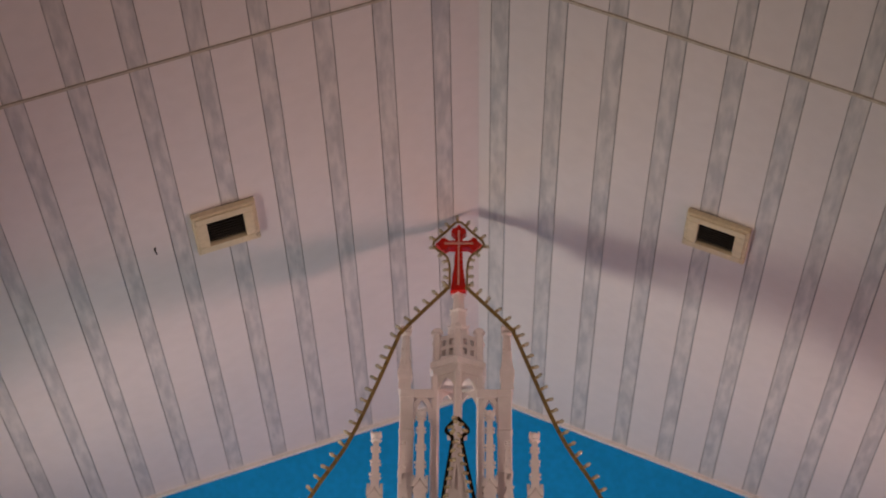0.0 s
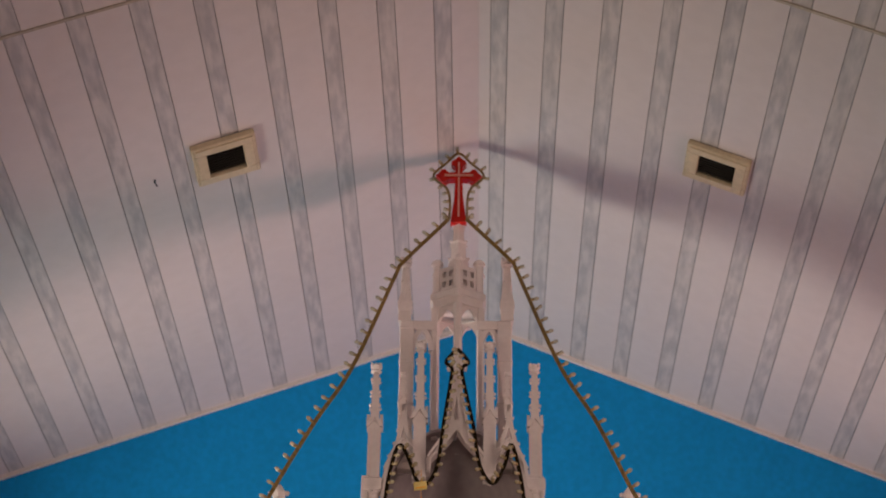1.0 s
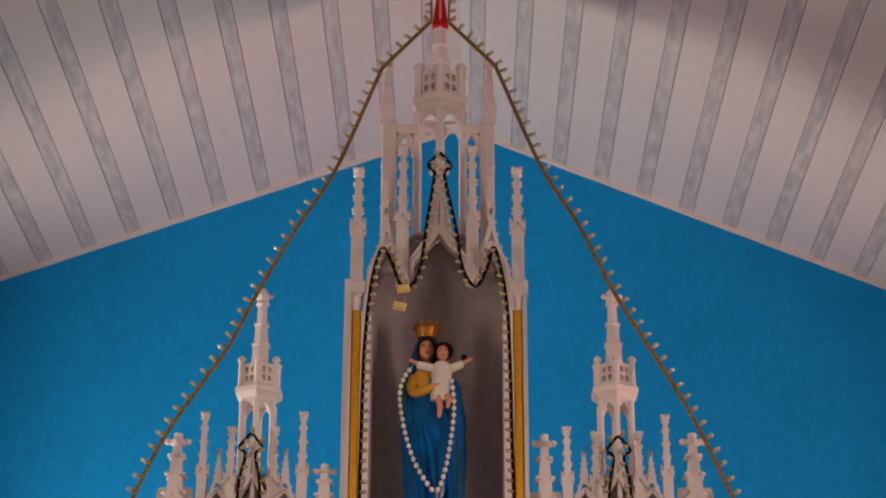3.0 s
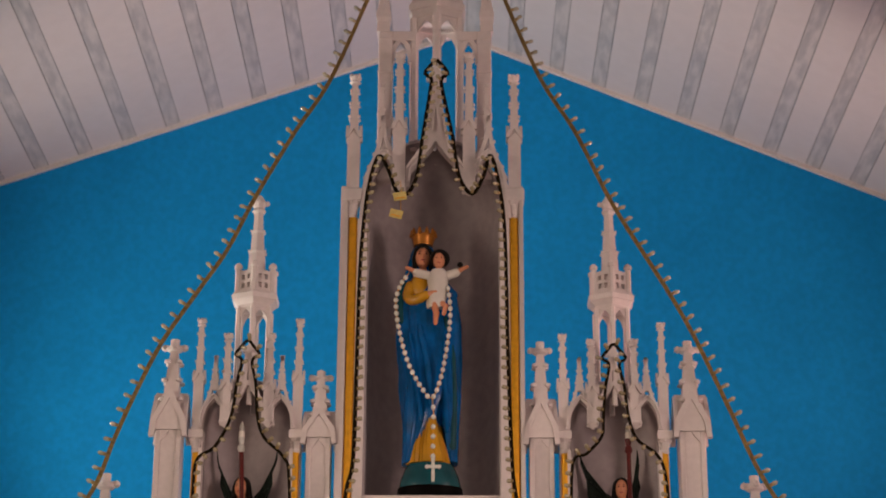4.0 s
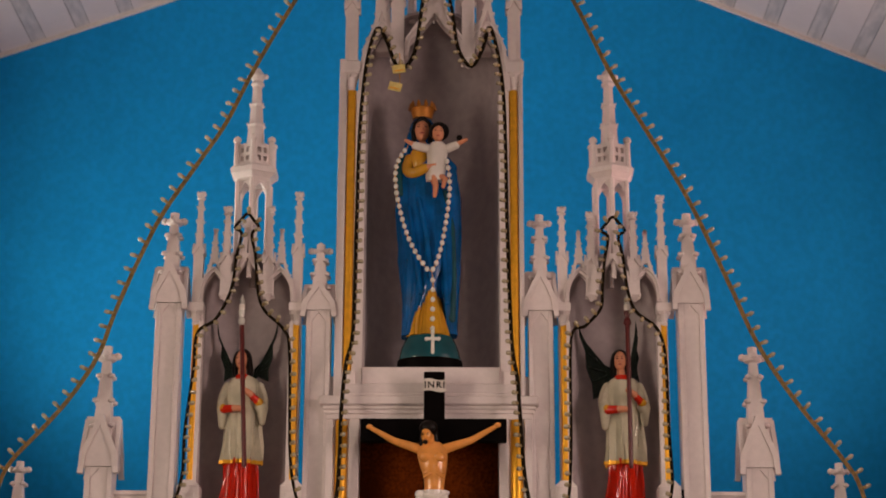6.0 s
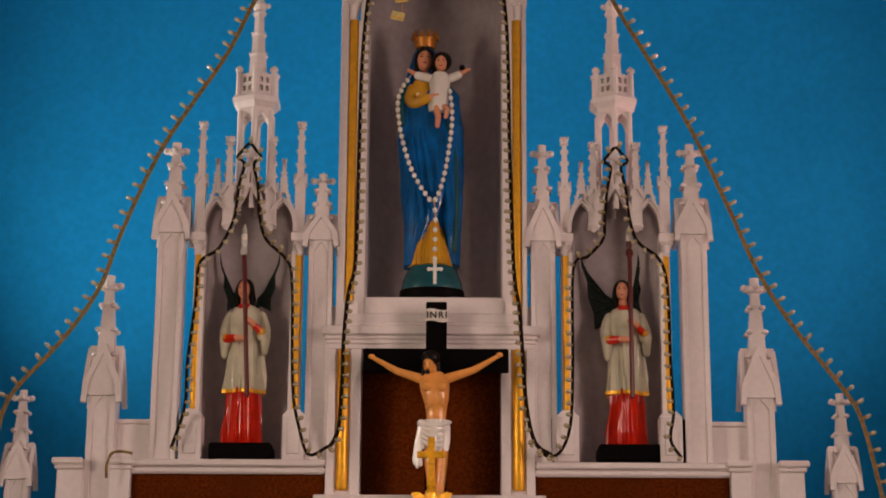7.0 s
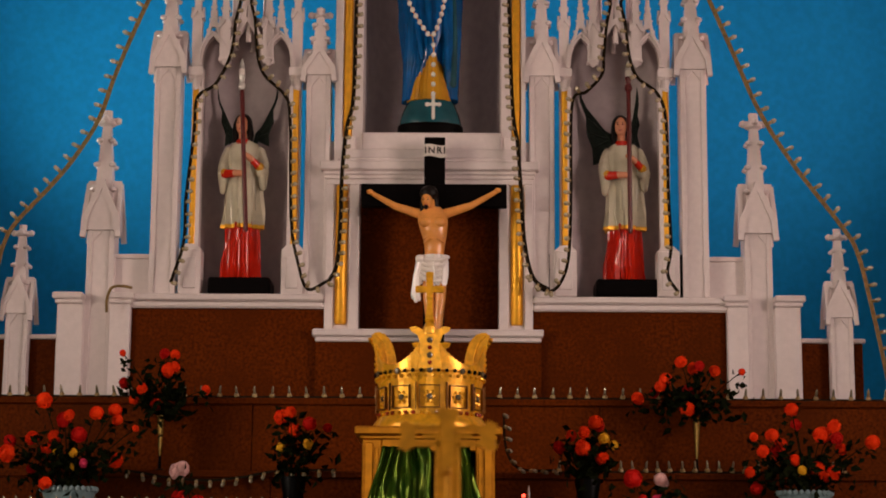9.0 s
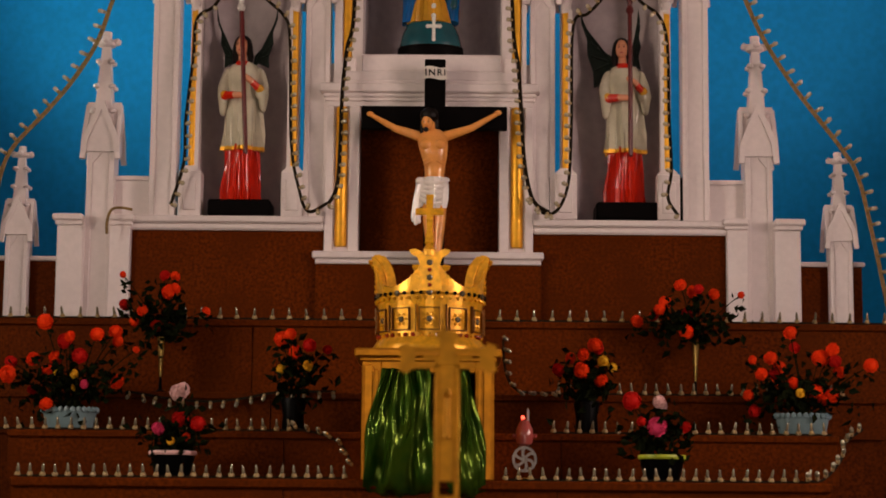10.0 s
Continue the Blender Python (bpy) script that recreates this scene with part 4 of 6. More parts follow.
    ball(bm, None, 1, 3, mat=4, m=Matrix.LocRotScale((A(0.034), yc + 0.006, 4.428), None, (0.042, 0.036, 0.041)))
    face(bm, A(0.031), yc - 0.014, 4.412, 0.033, 1, 4, 8)
    limb(bm, [(A(0.012), yc - 0.016, 4.222), (A(0.022), yc - 0.024, 4.18), (A(0.018), yc - 0.020, 4.140)], 0.016, 0.009, 1)
    limb(bm, [(A(0.040), yc - 0.012, 4.226), (A(0.060), yc - 0.028, 4.21), (A(0.052), yc - 0.020, 4.180)], 0.016, 0.009, 1)
    # crown
    lathe(bm, [(0.040, 4.508), (0.044, 4.524), (0.050, 4.552)], (A(-0.036), y), 20, mat=7)
    for k in range(10):
        a = 2 * math.pi * k / 10
        lathe(bm, [(0.011, 4.548), (0.009, 4.562), (0.003, 4.580)], (A(-0.036) + 0.048 * math.cos(a), y + 0.048 * math.sin(a)), 6, mat=7)
    ob = part("statue_of_mother_and_child", bm, [MANTLE, SKIN, YELLOW, CLOTH, HAIR, TEAL, BLACK, CORONET, LIPS], at=(A(0), y, 3.4245), smooth=True)
    tagged(ob, "painted statue in blue mantle holding a child in white", "statue")


def angel(c, x0, staff0, staff1, ball_mat, wing_l, wing_r, label):
    """A painted angel with a tall candle staff; c is its axis, staff0 and staff1 the staff's foot and top."""
    y = YF + 0.075
    bm = bmesh.new()
    loft(bm, [(2.846, c, y, 0.090, 0.066, 0.09), (2.90, c, y, 0.085, 0.060, 0.10), (3.0, c, y, 0.076, 0.056, 0.08), (3.07, c, y, 0.076, 0.055, 0.06)], 72, 1, 13)
    loft(bm, [(3.048, c, y, 0.094, 0.068, 0.10), (3.062, c, y, 0.094, 0.069, 0.10)], 60, 6, 9)
    loft(bm, [(3.060, c, y, 0.093, 0.068, 0.10), (3.12, c, y, 0.089, 0.064, 0.09), (3.22, c, y, 0.083, 0.058, 0.07), (3.30, c, y, 0.082, 0.056, 0.045), (3.36, c, y, 0.085, 0.050, 0.015), (3.392, c, y, 0.064, 0.042, 0.0), (3.408, c, y, 0.032, 0.030, 0)], 60, 0, 9)
    # collar, neck, head, hair
    loft(bm, [(3.388, c - 0.006, y - 0.012, 0.040, 0.036, 0), (3.408, c - 0.006, y - 0.008, 0.032, 0.030, 0)], 24, 1, 1)
    limb(bm, [(A(c - 0.008), y - 0.010, 3.40), (A(c - 0.010), y - 0.012, 3.45)], 0.020, 0.018, 2)
    ball(bm, None, 1, 3, mat=3, m=Matrix.LocRotScale((A(c - 0.010), y + 0.008, 3.476), None, (0.044, 0.038, 0.047)))
    for s in (-1, 1):
        limb(bm, [(A(c - 0.010 + s * 0.028), y - 0.002, 3.475), (A(c - 0.008 + s * 0.036), y - 0.002, 3.430), (A(c - 0.008 + s * 0.034), y - 0.004, 3.405)], 0.017, 0.013, 3)
    face(bm, A(c - 0.013), y - 0.020, 3.468, 0.037, 2, 3, 10, -0.15)
    # sleeves, cuffs, hands
    limb(bm, curve((A(c - 0.072), y, 3.360), (A(c - 0.102), y - 0.005, 3.305), (A(c - 0.086), y - 0.045, 3.262), 6), 0.027, 0.030, 0)
    limb(bm, [(A(c - 0.088), y - 0.045, 3.262), (A(c - 0.090), y - 0.034, 3.200)], 0.029, 0.017, 0)
    limb(bm, [(A(c - 0.084), y - 0.058, 3.262), (A(c - 0.080), y - 0.062, 3.2615)], 0.0210, 0.0205, 11)
    limb(bm, [(A(c - 0.082), y - 0.062, 3.260), (A(c - 0.035), y - 0.086, 3.258)], 0.019, 0.015, 1)
    limb(bm, [(A(c - 0.034), y - 0.088, 3.258), (A(c + 0.012), y - 0.094, 3.256)], 0.014, 0.012, 2)
    limb(bm, curve((A(c + 0.072), y, 3.360), (A(c + 0.104), y - 0.010, 3.290), (A(c + 0.084), y - 0.045, 3.275), 6), 0.027, 0.029, 0)
    limb(bm, [(A(c + 0.094), y - 0.04, 3.272), (A(c + 0.094), y - 0.034, 3.215)], 0.029, 0.017, 0)
    limb(bm, [(A(c + 0.082), y - 0.058, 3.286), (A(c + 0.079), y - 0.062, 3.288)], 0.0205, 0.0200, 11)
    limb(bm, [(A(c + 0.082), y - 0.060, 3.285), (A(c + 0.046), y - 0.084, 3.312)], 0.018, 0.014, 1)
    limb(bm, [(A(c + 0.045), y - 0.088, 3.314), (A(c + 0.012), y - 0.096, 3.332)], 0.014, 0.012, 2)
    bm.transform(Matrix.Translation((A(c), 0, 0)) @ Matrix.Diagonal((0.85, 1, 1, 1)) @ Matrix.Translation((-A(c), 0, 0)))
    box(bm, A(x0 - 0.125), A(x0 + 0.118), y - 0.085, y + 0.09, 2.7765, 2.846, 0.008, mat=5)
    # staff with its cup and lamp
    ys = y - 0.104
    x_at = lambda z: A(staff0 + (staff1 - staff0) * (z - 3.06) / 0.62)
    limb(bm, [(x_at(3.03), ys + 0.012, 3.03), (x_at(3.3), ys, 3.3), (x_at(3.61), ys, 3.61)], 0.0092, 0.0092, 4, 8)
    p = (x_at(3.62), ys)
    lathe(bm, [(0.010, 3.590), (0.016, 3.600), (0.014, 3.615), (0.009, 3.622), (0.013, 3.640), (0.014, 3.650)], p, 12, mat=ball_mat)
    lathe(bm, [(0.012, 3.646), (0.013, 3.672), (0.011, 3.676)], p, 12, mat=8)
    lathe(bm, [(0.009, 3.676), (0.011, 3.690), (0.006, 3.706), (0.001, 3.718)], p, 12, mat=9)
    # wings: tall and narrow, with long feathers along the outer edge
    for s, (tx, tz, lx, lz) in ((-1, wing_l), (1, wing_r)):
        edge = [(0.025, 3.39), (0.036, 3.450), (tx * 0.56, 3.455 + (tz - 3.455) * 0.16), (tx * 0.74, 3.455 + (tz - 3.455) * 0.40), (tx * 0.92, tz - 0.055), (tx, tz)]
        back = [(tx + (lx - tx) * k / 5 + (0.006 if k % 2 else -0.004), tz + (lz - tz) * k / 5) for k in range(1, 6)]
        plate(bm, [(A(c + s * px), pz) for px, pz in edge + back + [(0.05, lz + 0.02)]], y + 0.045, y + 0.062, mat=7)
        for px, pz in back[:4]:
            limb(bm, [(A(c + s * 0.045), y + 0.046, 3.43), (A(c + s * (0.045 + (px - 0.045) * 0.90)), y + 0.046, 3.43 + (pz - 3.43) * 0.90)], 0.006, 0.004, 7, 6)
    ob = part("angel_statue", bm, [CREAM, SCARLET, SKIN, HAIR, STAFF, BLACK, GOLD, WING, CLOTH, GLASSY, LIPS, YELLOW], at=(A(c), y, 2.7765), smooth=True)
    tagged(ob, label, "statue", "angel statues")


def crucifix():
    y = 7.268
    t = thing("crucifix", (A(0.021), y, 2.335), "black wooden crucifix with painted figure and white title plate", "crucifix")
    part("upright", box(bmesh.new(), A(-0.019), A(0.062), y, y + 0.036, 2.335, 3.378, 0.003), BLACK, t)
    part("crossbar", box(bmesh.new(), A(-0.260), A(0.300), y - 0.003, y + 0.033, 3.102, 3.192, 0.003), BLACK, t)
    bm = bmesh.new()
    n = 8
    rows = []
    for k in range(n + 1):
        x = -0.022 + 0.089 * k / n
        dz = 0.004 * math.sin(k / n * 2 * math.pi)
        rows.append([(A(x), y - 0.008 - 0.003 * math.sin(k / n * math.pi), 3.298 + dz + h) for h in (0, 0.047)])
    vs = [[[bm.verts.new((px, py + d, pz)) for px, py, pz in r] for r in rows] for d in (0, 0.005)]
    for lay in vs:
        for a, b in zip(lay, lay[1:]):
            bm.faces.new((a[0], b[0], b[1], a[1]))
    for j in (0, 1):
        for k in range(n):
            bm.faces.new((vs[0][k][j], vs[0][k + 1][j], vs[1][k + 1][j], vs[1][k][j]))
    plate_ob = part("title_plate", bm, CLOTH, t, "white title plate")
    txt = bpy.data.curves.new("lettering", "FONT")
    txt.body, txt.size, txt.extrude, txt.align_x, txt.align_y = "INRI", 0.036, 0.0006, "CENTER", "CENTER"
    txt.space_character = 1.25
    txt.offset = 0.0006
    txt.materials.append(BLACK)
    lt = new("lettering", txt)
    lt.parent = plate_ob
    lt.matrix_basis = Matrix.Translation(Vector((A(0.0225), y - 0.0125, 3.3215)) - world_of(plate_ob)) @ pose(0, 0, 0, 90, 0, 0)
    yb = y - 0.035
    bm = bmesh.new()
    loft(bm, [(2.88, 0.022, yb, 0.042, 0.032, 0), (2.915, 0.023, yb, 0.037, 0.028, 0), (2.955, 0.024, yb - 0.003, 0.041, 0.031, 0), (2.985, 0.022, yb - 0.008, 0.049, 0.037, 0), (3.03, 0.017, yb - 0.010, 0.057, 0.037, 0), (3.066, 0.014, yb - 0.006, 0.058, 0.030, 0), (3.092, 0.012, yb, 0.034, 0.022, 0)], 32, 0, 1)
    for s in (-1, 1):
        ball(bm, None, 1, 3, mat=0, m=Matrix.LocRotScale((A(0.016 + s * 0.026), yb - 0.036, 3.028), None, (0.025, 0.016, 0.020)))
        for k in range(3):
            limb(bm, [(A(0.022 + s * 0.012), yb - 0.040 + 0.003 * k, 2.998 - 0.016 * k), (A(0.022 + s * 0.038), yb - 0.028 + 0.003 * k, 2.988 - 0.018 * k)], 0.006, 0.004, 0, 6)
    for s, hx, hz in ((-1, -0.220, 3.152), (1, 0.259, 3.160)):
        sx = 0.013 + s * 0.052
        limb(bm, [(A(sx), yb, 3.068), (A(sx + (hx - sx) * 0.5), yb + 0.008, 3.068 + (hz - 3.068) * 0.36), (A(hx), yb + 0.022, hz)], 0.020, 0.0085, 0)
        ball(bm, (A(hx + s * 0.006), yb + 0.018, hz + 0.004), 0.0115, 2, (1.2, 0.7, 0.9), mat=0)
    limb(bm, [(A(0.010), yb - 0.006, 3.08), (A(0.004), yb - 0.018, 3.115)], 0.019, 0.019, 0)
    ball(bm, None, 1, 3, mat=1, m=Matrix.LocRotScale((A(0.001), yb - 0.020, 3.143), None, (0.036, 0.035, 0.031)))
    face(bm, A(-0.006), yb - 0.033, 3.113, 0.029, 0, 1, 4, -0.25, 0.2)
    ball(bm, None, 1, 2, mat=1, m=Matrix.LocRotScale((A(-0.010), yb - 0.046, 3.084), None, (0.010, 0.007, 0.010)))
    limb(bm, [(A(0.026), yb - 0.012, 3.13), (A(0.030), yb - 0.010, 3.085)], 0.012, 0.009, 1)
    limb(bm, [(A(-0.022), yb - 0.014, 3.12), (A(-0.026), yb - 0.014, 3.078)], 0.009, 0.008, 1)
    # loincloth and legs
    loft(bm, [(2.785, 0.030, yb, 0.040, 0.036, 0.07), (2.82, 0.027, yb, 0.049, 0.040, 0.08), (2.86, 0.023, yb, 0.056, 0.041, 0.07), (2.905, 0.022, yb, 0.052, 0.037, 0.04)], 48, 2, 9)
    limb(bm, [(A(-0.030), yb - 0.010, 2.885), (A(-0.044), yb - 0.010, 2.81), (A(-0.052), yb - 0.006, 2.745)], 0.016, 0.013, 2)
    limb(bm, [(A(-0.020), yb - 0.020, 2.87), (A(-0.028), yb - 0.018, 2.80)], 0.014, 0.010, 2)
    for k in range(5):
        z = 2.900 - 0.021 * k
        limb(bm, curve((A(0.076 - 0.004 * k), yb - 0.012, z - 0.004), (A(0.025), yb - 0.056, z - 0.034), (A(-0.030), yb - 0.022, z - 0.010 + 0.004 * k), 6), 0.0065, 0.009, 2, 8)
    for dx, z in ((-0.034, 2.735), (-0.058, 2.752), (-0.046, 2.728)):
        limb(bm, [(A(-0.030), yb - 0.026, 2.885), (A(-0.036 + dx * 0.2), yb - 0.022, 2.82), (A(dx), yb - 0.012, z)], 0.011, 0.008, 2, 8)
    ball(bm, (A(-0.032), yb - 0.030, 2.888), 0.016, 2, (1.1, 0.8, 1), mat=2)
    for s, kx in ((-1, 0.002), (1, 0.046)):
        limb(bm, [(A(kx), yb, 2.82), (A(kx), yb - 0.014, 2.74), (A(kx * 0.6 + 0.010), yb, 2.63), (A(0.020 + s * 0.008), yb - 0.012, 2.585)], 0.026, 0.012, 0)
    limb(bm, [(A(0.020), yb + 0.012, 2.60), (A(0.020), y + 0.01, 2.58)], 0.02, 0.02, 3)
    part("figure", bm, [material("glossy_painted_skin", (0.80, 0.33, 0.075), 0.13, grain=24, vary=0.10, stain=0.4, bump=0.02), HAIR, CLOTH, BLACK, LIPS], t, "painted figure with white loincloth", smooth=True)


madonna()
angel(-0.738, -0.735, -0.717, -0.747, 9, (0.120, 3.642, 0.080, 3.40), (0.124, 3.650, 0.086, 3.40), "painted angel statue in cream tunic holding a candle staff")
angel(0.768, 0.776, 0.784, 0.782, 4, (0.172, 3.655, 0.110, 3.33), (0.062, 3.652, 0.066, 3.40), "painted angel statue with spread wing holding a maroon candle staff")
crucifix()


def smooth_line(pts, step=0.02):
    """Points at even steps along a soft line through pts."""
    P = [Vector(p) for p in pts]
    P = [P[0] * 2 - P[1]] + P + [P[-1] * 2 - P[-2]]
    out = []
    for i in range(1, len(P) - 2):
        a, b, c, d = P[i - 1:i + 3]
        for k in range(12):
            s = k / 12
            out.append(0.5 * ((2 * b) + (c - a) * s + (2 * a - 5 * b + 4 * c - d) * s * s + (3 * b - a - 3 * c + d) * s ** 3))
    out.append(P[-2])
    res, gone = [out[0]], 0.0
    for a, b in zip(out, out[1:]):
        n = (b - a).length
        while gone + n >= step and n > 1e-9:
            f = (step - gone) / n
            a = a + (b - a) * f
            n = (b - a).length
            res.append(a.copy())
            gone = 0.0
        gone += n
    return res


# rosary of large pearl beads
ros = thing("rosary", (A(0), YF, 3.8), "large white bead rosary hanging from the statue", "rosary")
bead = finish("bead", ball(bmesh.new(), (0, 0, 0), 0.0100, 2, (1, 1, 1.15)), PEARL)
bead.shade_smooth()
loop = [(-0.092, 0.075, 4.372), (-0.130, 0.05, 4.300), (-0.143, 0.04, 4.226), (-0.128, 0.03, 4.105), (-0.088, 0.022, 3.961), (-0.031, 0.018, 3.854), (0.008, 0.018, 3.820), (0.044, 0.02, 3.913), (0.071, 0.028, 4.081), (0.078, 0.03, 4.20), (0.066, 0.03, 4.30)]
drop = [(0.008, 0.018, 3.820), (0.013, 0.018, 3.76), (0.012, 0.02, 3.68), (0.012, 0.02, 3.575)]
for line, step in ((loop, 0.0295), (drop, 0.040)):
    pts = smooth_line([(A(x), YF - 0.04 + d, z) for x, d, z in line], 0.01)
    part("string", sweep(bmesh.new(), pts, 0.004, seg=6), GOLD, ros)
    for p in smooth_line([(A(x), YF - 0.04 + d, z) for x, d, z in line], step)[1:]:
        piece("bead", bead, Matrix.Translation(p), ros)
bm = bmesh.new()
xc, yc, zc = A(0.013), YF - 0.035, 3.535
box(bm, xc - 0.0065, xc + 0.0065, yc, yc + 0.006, 3.474, 3.566, 0.002), box(bm, xc - 0.026, xc + 0.026, yc - 0.001, yc + 0.005, zc - 0.0065, zc + 0.0065, 0.002)
for dx, dz in ((-0.024, 0), (0.024, 0), (0, 0.028)):
    ball(bm, (xc + dx, yc + 0.003, zc + dz), 0.0095, 1, (1, 0.5, 1))
part("cross", bm, PEARL, ros, "white rosary cross")


# ---- strings of small bulbs ----
def bulb_mesh(name, length, r):
    bm = bmesh.new()
    lathe(bm, [(r * 0.55, 0), (r * 0.75, length * 0.15), (r * 0.8, length * 0.42)], (0, 0), 8, mat=1)
    lathe(bm, [(r * 0.75, length * 0.42), (r, length * 0.6), (r * 0.85, length * 0.85), (r * 0.35, length)], (0, 0), 8, mat=0)
    me = finish(name, bm, [BULB, SOCKET])
    me.shade_smooth()
    return me


def bell_mesh(name, length, r):
    """A clear bulb standing in a flared socket."""
    bm = bmesh.new()
    lathe(bm, [(r, 0), (r * 0.95, length * 0.10), (r * 0.62, length * 0.30)], (0, 0), 8, mat=1)
    lathe(bm, [(r * 0.54, length * 0.30), (r * 0.50, length * 0.55), (r * 0.40, length * 0.85), (r * 0.15, length)], (0, 0), 8, mat=0)
    me = finish(name, bm, [CLEAR, SOCKET])
    me.shade_smooth()
    return me


CLEAR = material("clear_glass_bulb", (0.46, 0.40, 0.26), 0.12, 0.55, grain=30, vary=0.1, coat=0.8)
LONG, SHORT, UPRIGHT = bulb_mesh("bulb", 0.037, 0.0092), bulb_mesh("bulb", 0.030, 0.0092), bell_mesh("bulb", 0.040, 0.0100)
BULB2 = material("milky_clear_bulb", (0.50, 0.43, 0.29), 0.1, grain=30, vary=0.1, coat=0.8)
PALEBULB = bulb_mesh("bulb", 0.030, 0.0095)
SAGGING = bulb_mesh("bulb", 0.034, 0.0085)
SAGGING.materials[0] = CLEAR
PALEBULB.materials[0] = BULB2
rnd = random.Random(7)


def garland(line, y, step, out, label, cord=CORD, width=0.016, mesh=LONG, flat=True, thing_name="light_garland", jitter=0.25, forward=0.25):
    """A cord with small bulbs at even steps; out gives the side on which they stand: a point from which they point away, or a direction."""
    pts3 = [(A(p[0]), p[2] if len(p) > 2 else y, p[1]) for p in line]
    t = thing(thing_name, pts3[0], label, "light string", "strings of small bulbs")
    part("cord", sweep(bmesh.new(), smooth_line(pts3, 0.012), width, 0.006) if flat else sweep(bmesh.new(), smooth_line(pts3, 0.012), width, seg=6), cord, t)
    ps = smooth_line(pts3, step)
    for i, p in enumerate(ps):
        tan = (ps[min(i + 1, len(ps) - 1)] - ps[max(i - 1, 0)]).normalized()
        side = tan.cross(Vector((0, -1, 0))).normalized()
        if len(out) == 2:
            side = side if side.dot(p - Vector((A(out[0]), y, out[1]))) > 0 else -side
        else:
            side = Vector(out)
        side = (side + Vector((rnd.uniform(-1, 1) * jitter, -forward + rnd.uniform(-1, 1) * jitter, rnd.uniform(-1, 1) * jitter * 0.6))).normalized()
        m = Matrix.Translation(p + side * (width * 0.3)) @ side.to_track_quat("Z", "Y").to_matrix().to_4x4()
        piece("bulb", mesh, m, t)
    return t


y1 = 7.33
garland([(-0.030, 6.025, 7.48), (-0.232, 5.787, 7.46), (-0.258, 5.72, 7.44), (-0.429, 5.225, 7.36), (-0.578, 4.955, 7.34), (-0.730, 4.675, 7.36), (-0.834, 4.426), (-0.954, 4.232), (-1.078, 4.028), (-1.171, 3.815), (-1.241, 3.629), (-1.297, 3.456), (-1.383, 3.307), (-1.480, 3.182), (-1.6, 3.047), (-1.645, 2.96), (-1.67, 2.84), (-1.70, 2.64)], y1, 0.062, (0, 3.0), "long tan cord with small clear bulbs hung from the red cross")
garland([(0.050, 6.025, 7.48), (0.248, 5.800, 7.46), (0.272, 5.74, 7.44), (0.448, 5.240, 7.36), (0.597, 4.965, 7.34), (0.735, 4.670, 7.36), (0.862, 4.423), (0.957, 4.255), (1.054, 4.064), (1.182, 3.76), (1.287, 3.506), (1.415, 3.291), (1.593, 3.05), (1.656, 2.935), (1.712, 2.68), (1.760, 2.42)], y1, 0.062, (0, 3.0), "long tan cord with small clear bulbs hung from the red cross")
garland([(-0.026, 6.03), (-0.026, 6.13), (-0.040, 6.19), (-0.086, 6.232), (-0.100, 6.268), (-0.046, 6.325), (0.013, 6.380), (0.072, 6.325), (0.126, 6.268), (0.112, 6.232), (0.068, 6.19), (0.054, 6.13), (0.052, 6.03)], YF + 0.088, 0.047, (0.013, 6.25), "tan cord with small bulbs framing the red cross", mesh=SHORT, width=0.010)
# round the middle niche
garland([(-0.389, 2.812), (-0.354, 2.889), (-0.343, 3.067), (-0.337, 3.246, 7.29), (-0.323, 3.428, 7.32), (-0.299, 3.565), (-0.293, 3.985), (-0.290, 4.30), (-0.281, 4.509), (-0.261, 4.709), (-0.223, 4.849), (-0.185, 4.798), (-0.144, 4.690), (-0.104, 4.678), (-0.063, 4.759), (-0.036, 4.965), (-0.010, 5.15), (-0.006, 5.206), (-0.032, 5.230), (-0.014, 5.262), (0.016, 5.296)], y1, 0.042, (-3.0, 4.3), "dark cord with small bulbs along the statue niche", DARKCORD, 0.015, PALEBULB, forward=0.9)
garland([(0.016, 5.296), (0.046, 5.262), (0.064, 5.230), (0.038, 5.206), (0.042, 5.15), (0.085, 4.939), (0.113, 4.759), (0.166, 4.680), (0.213, 4.758), (0.242, 4.856), (0.276, 4.733), (0.297, 4.557), (0.305, 4.30), (0.309, 3.989), (0.323, 3.523, 7.32), (0.343, 3.363, 7.31), (0.353, 3.205, 7.29), (0.37, 2.982), (0.403, 2.839), (0.467, 2.789)], y1, 0.042, (3.0, 4.3), "dark cord with small bulbs along the statue niche", DARKCORD, 0.015, PALEBULB, forward=0.9)
# round the side niches
garland([(-0.39, 2.823), (-0.465, 2.79), (-0.504, 2.888), (-0.535, 3.065), (-0.548, 3.472), (-0.573, 3.564), (-0.653, 3.644), (-0.682, 3.73), (-0.694, 3.866), (-0.711, 3.940), (-0.708, 3.970), (-0.684, 3.986), (-0.708, 4.020), (-0.732, 4.046), (-0.756, 4.020), (-0.780, 3.986), (-0.756, 3.970), (-0.754, 3.940), (-0.770, 3.866), (-0.786, 3.73), (-0.842, 3.608), (-0.913, 3.55), (-0.923, 3.401), (-0.946, 3.152), (-0.95, 2.974), (-0.998, 2.805)], 7.34, 0.046, (-3.0, 3.3), "dark cord with small bulbs round an angel niche", DARKCORD, 0.012, PALEBULB, forward=0.9)
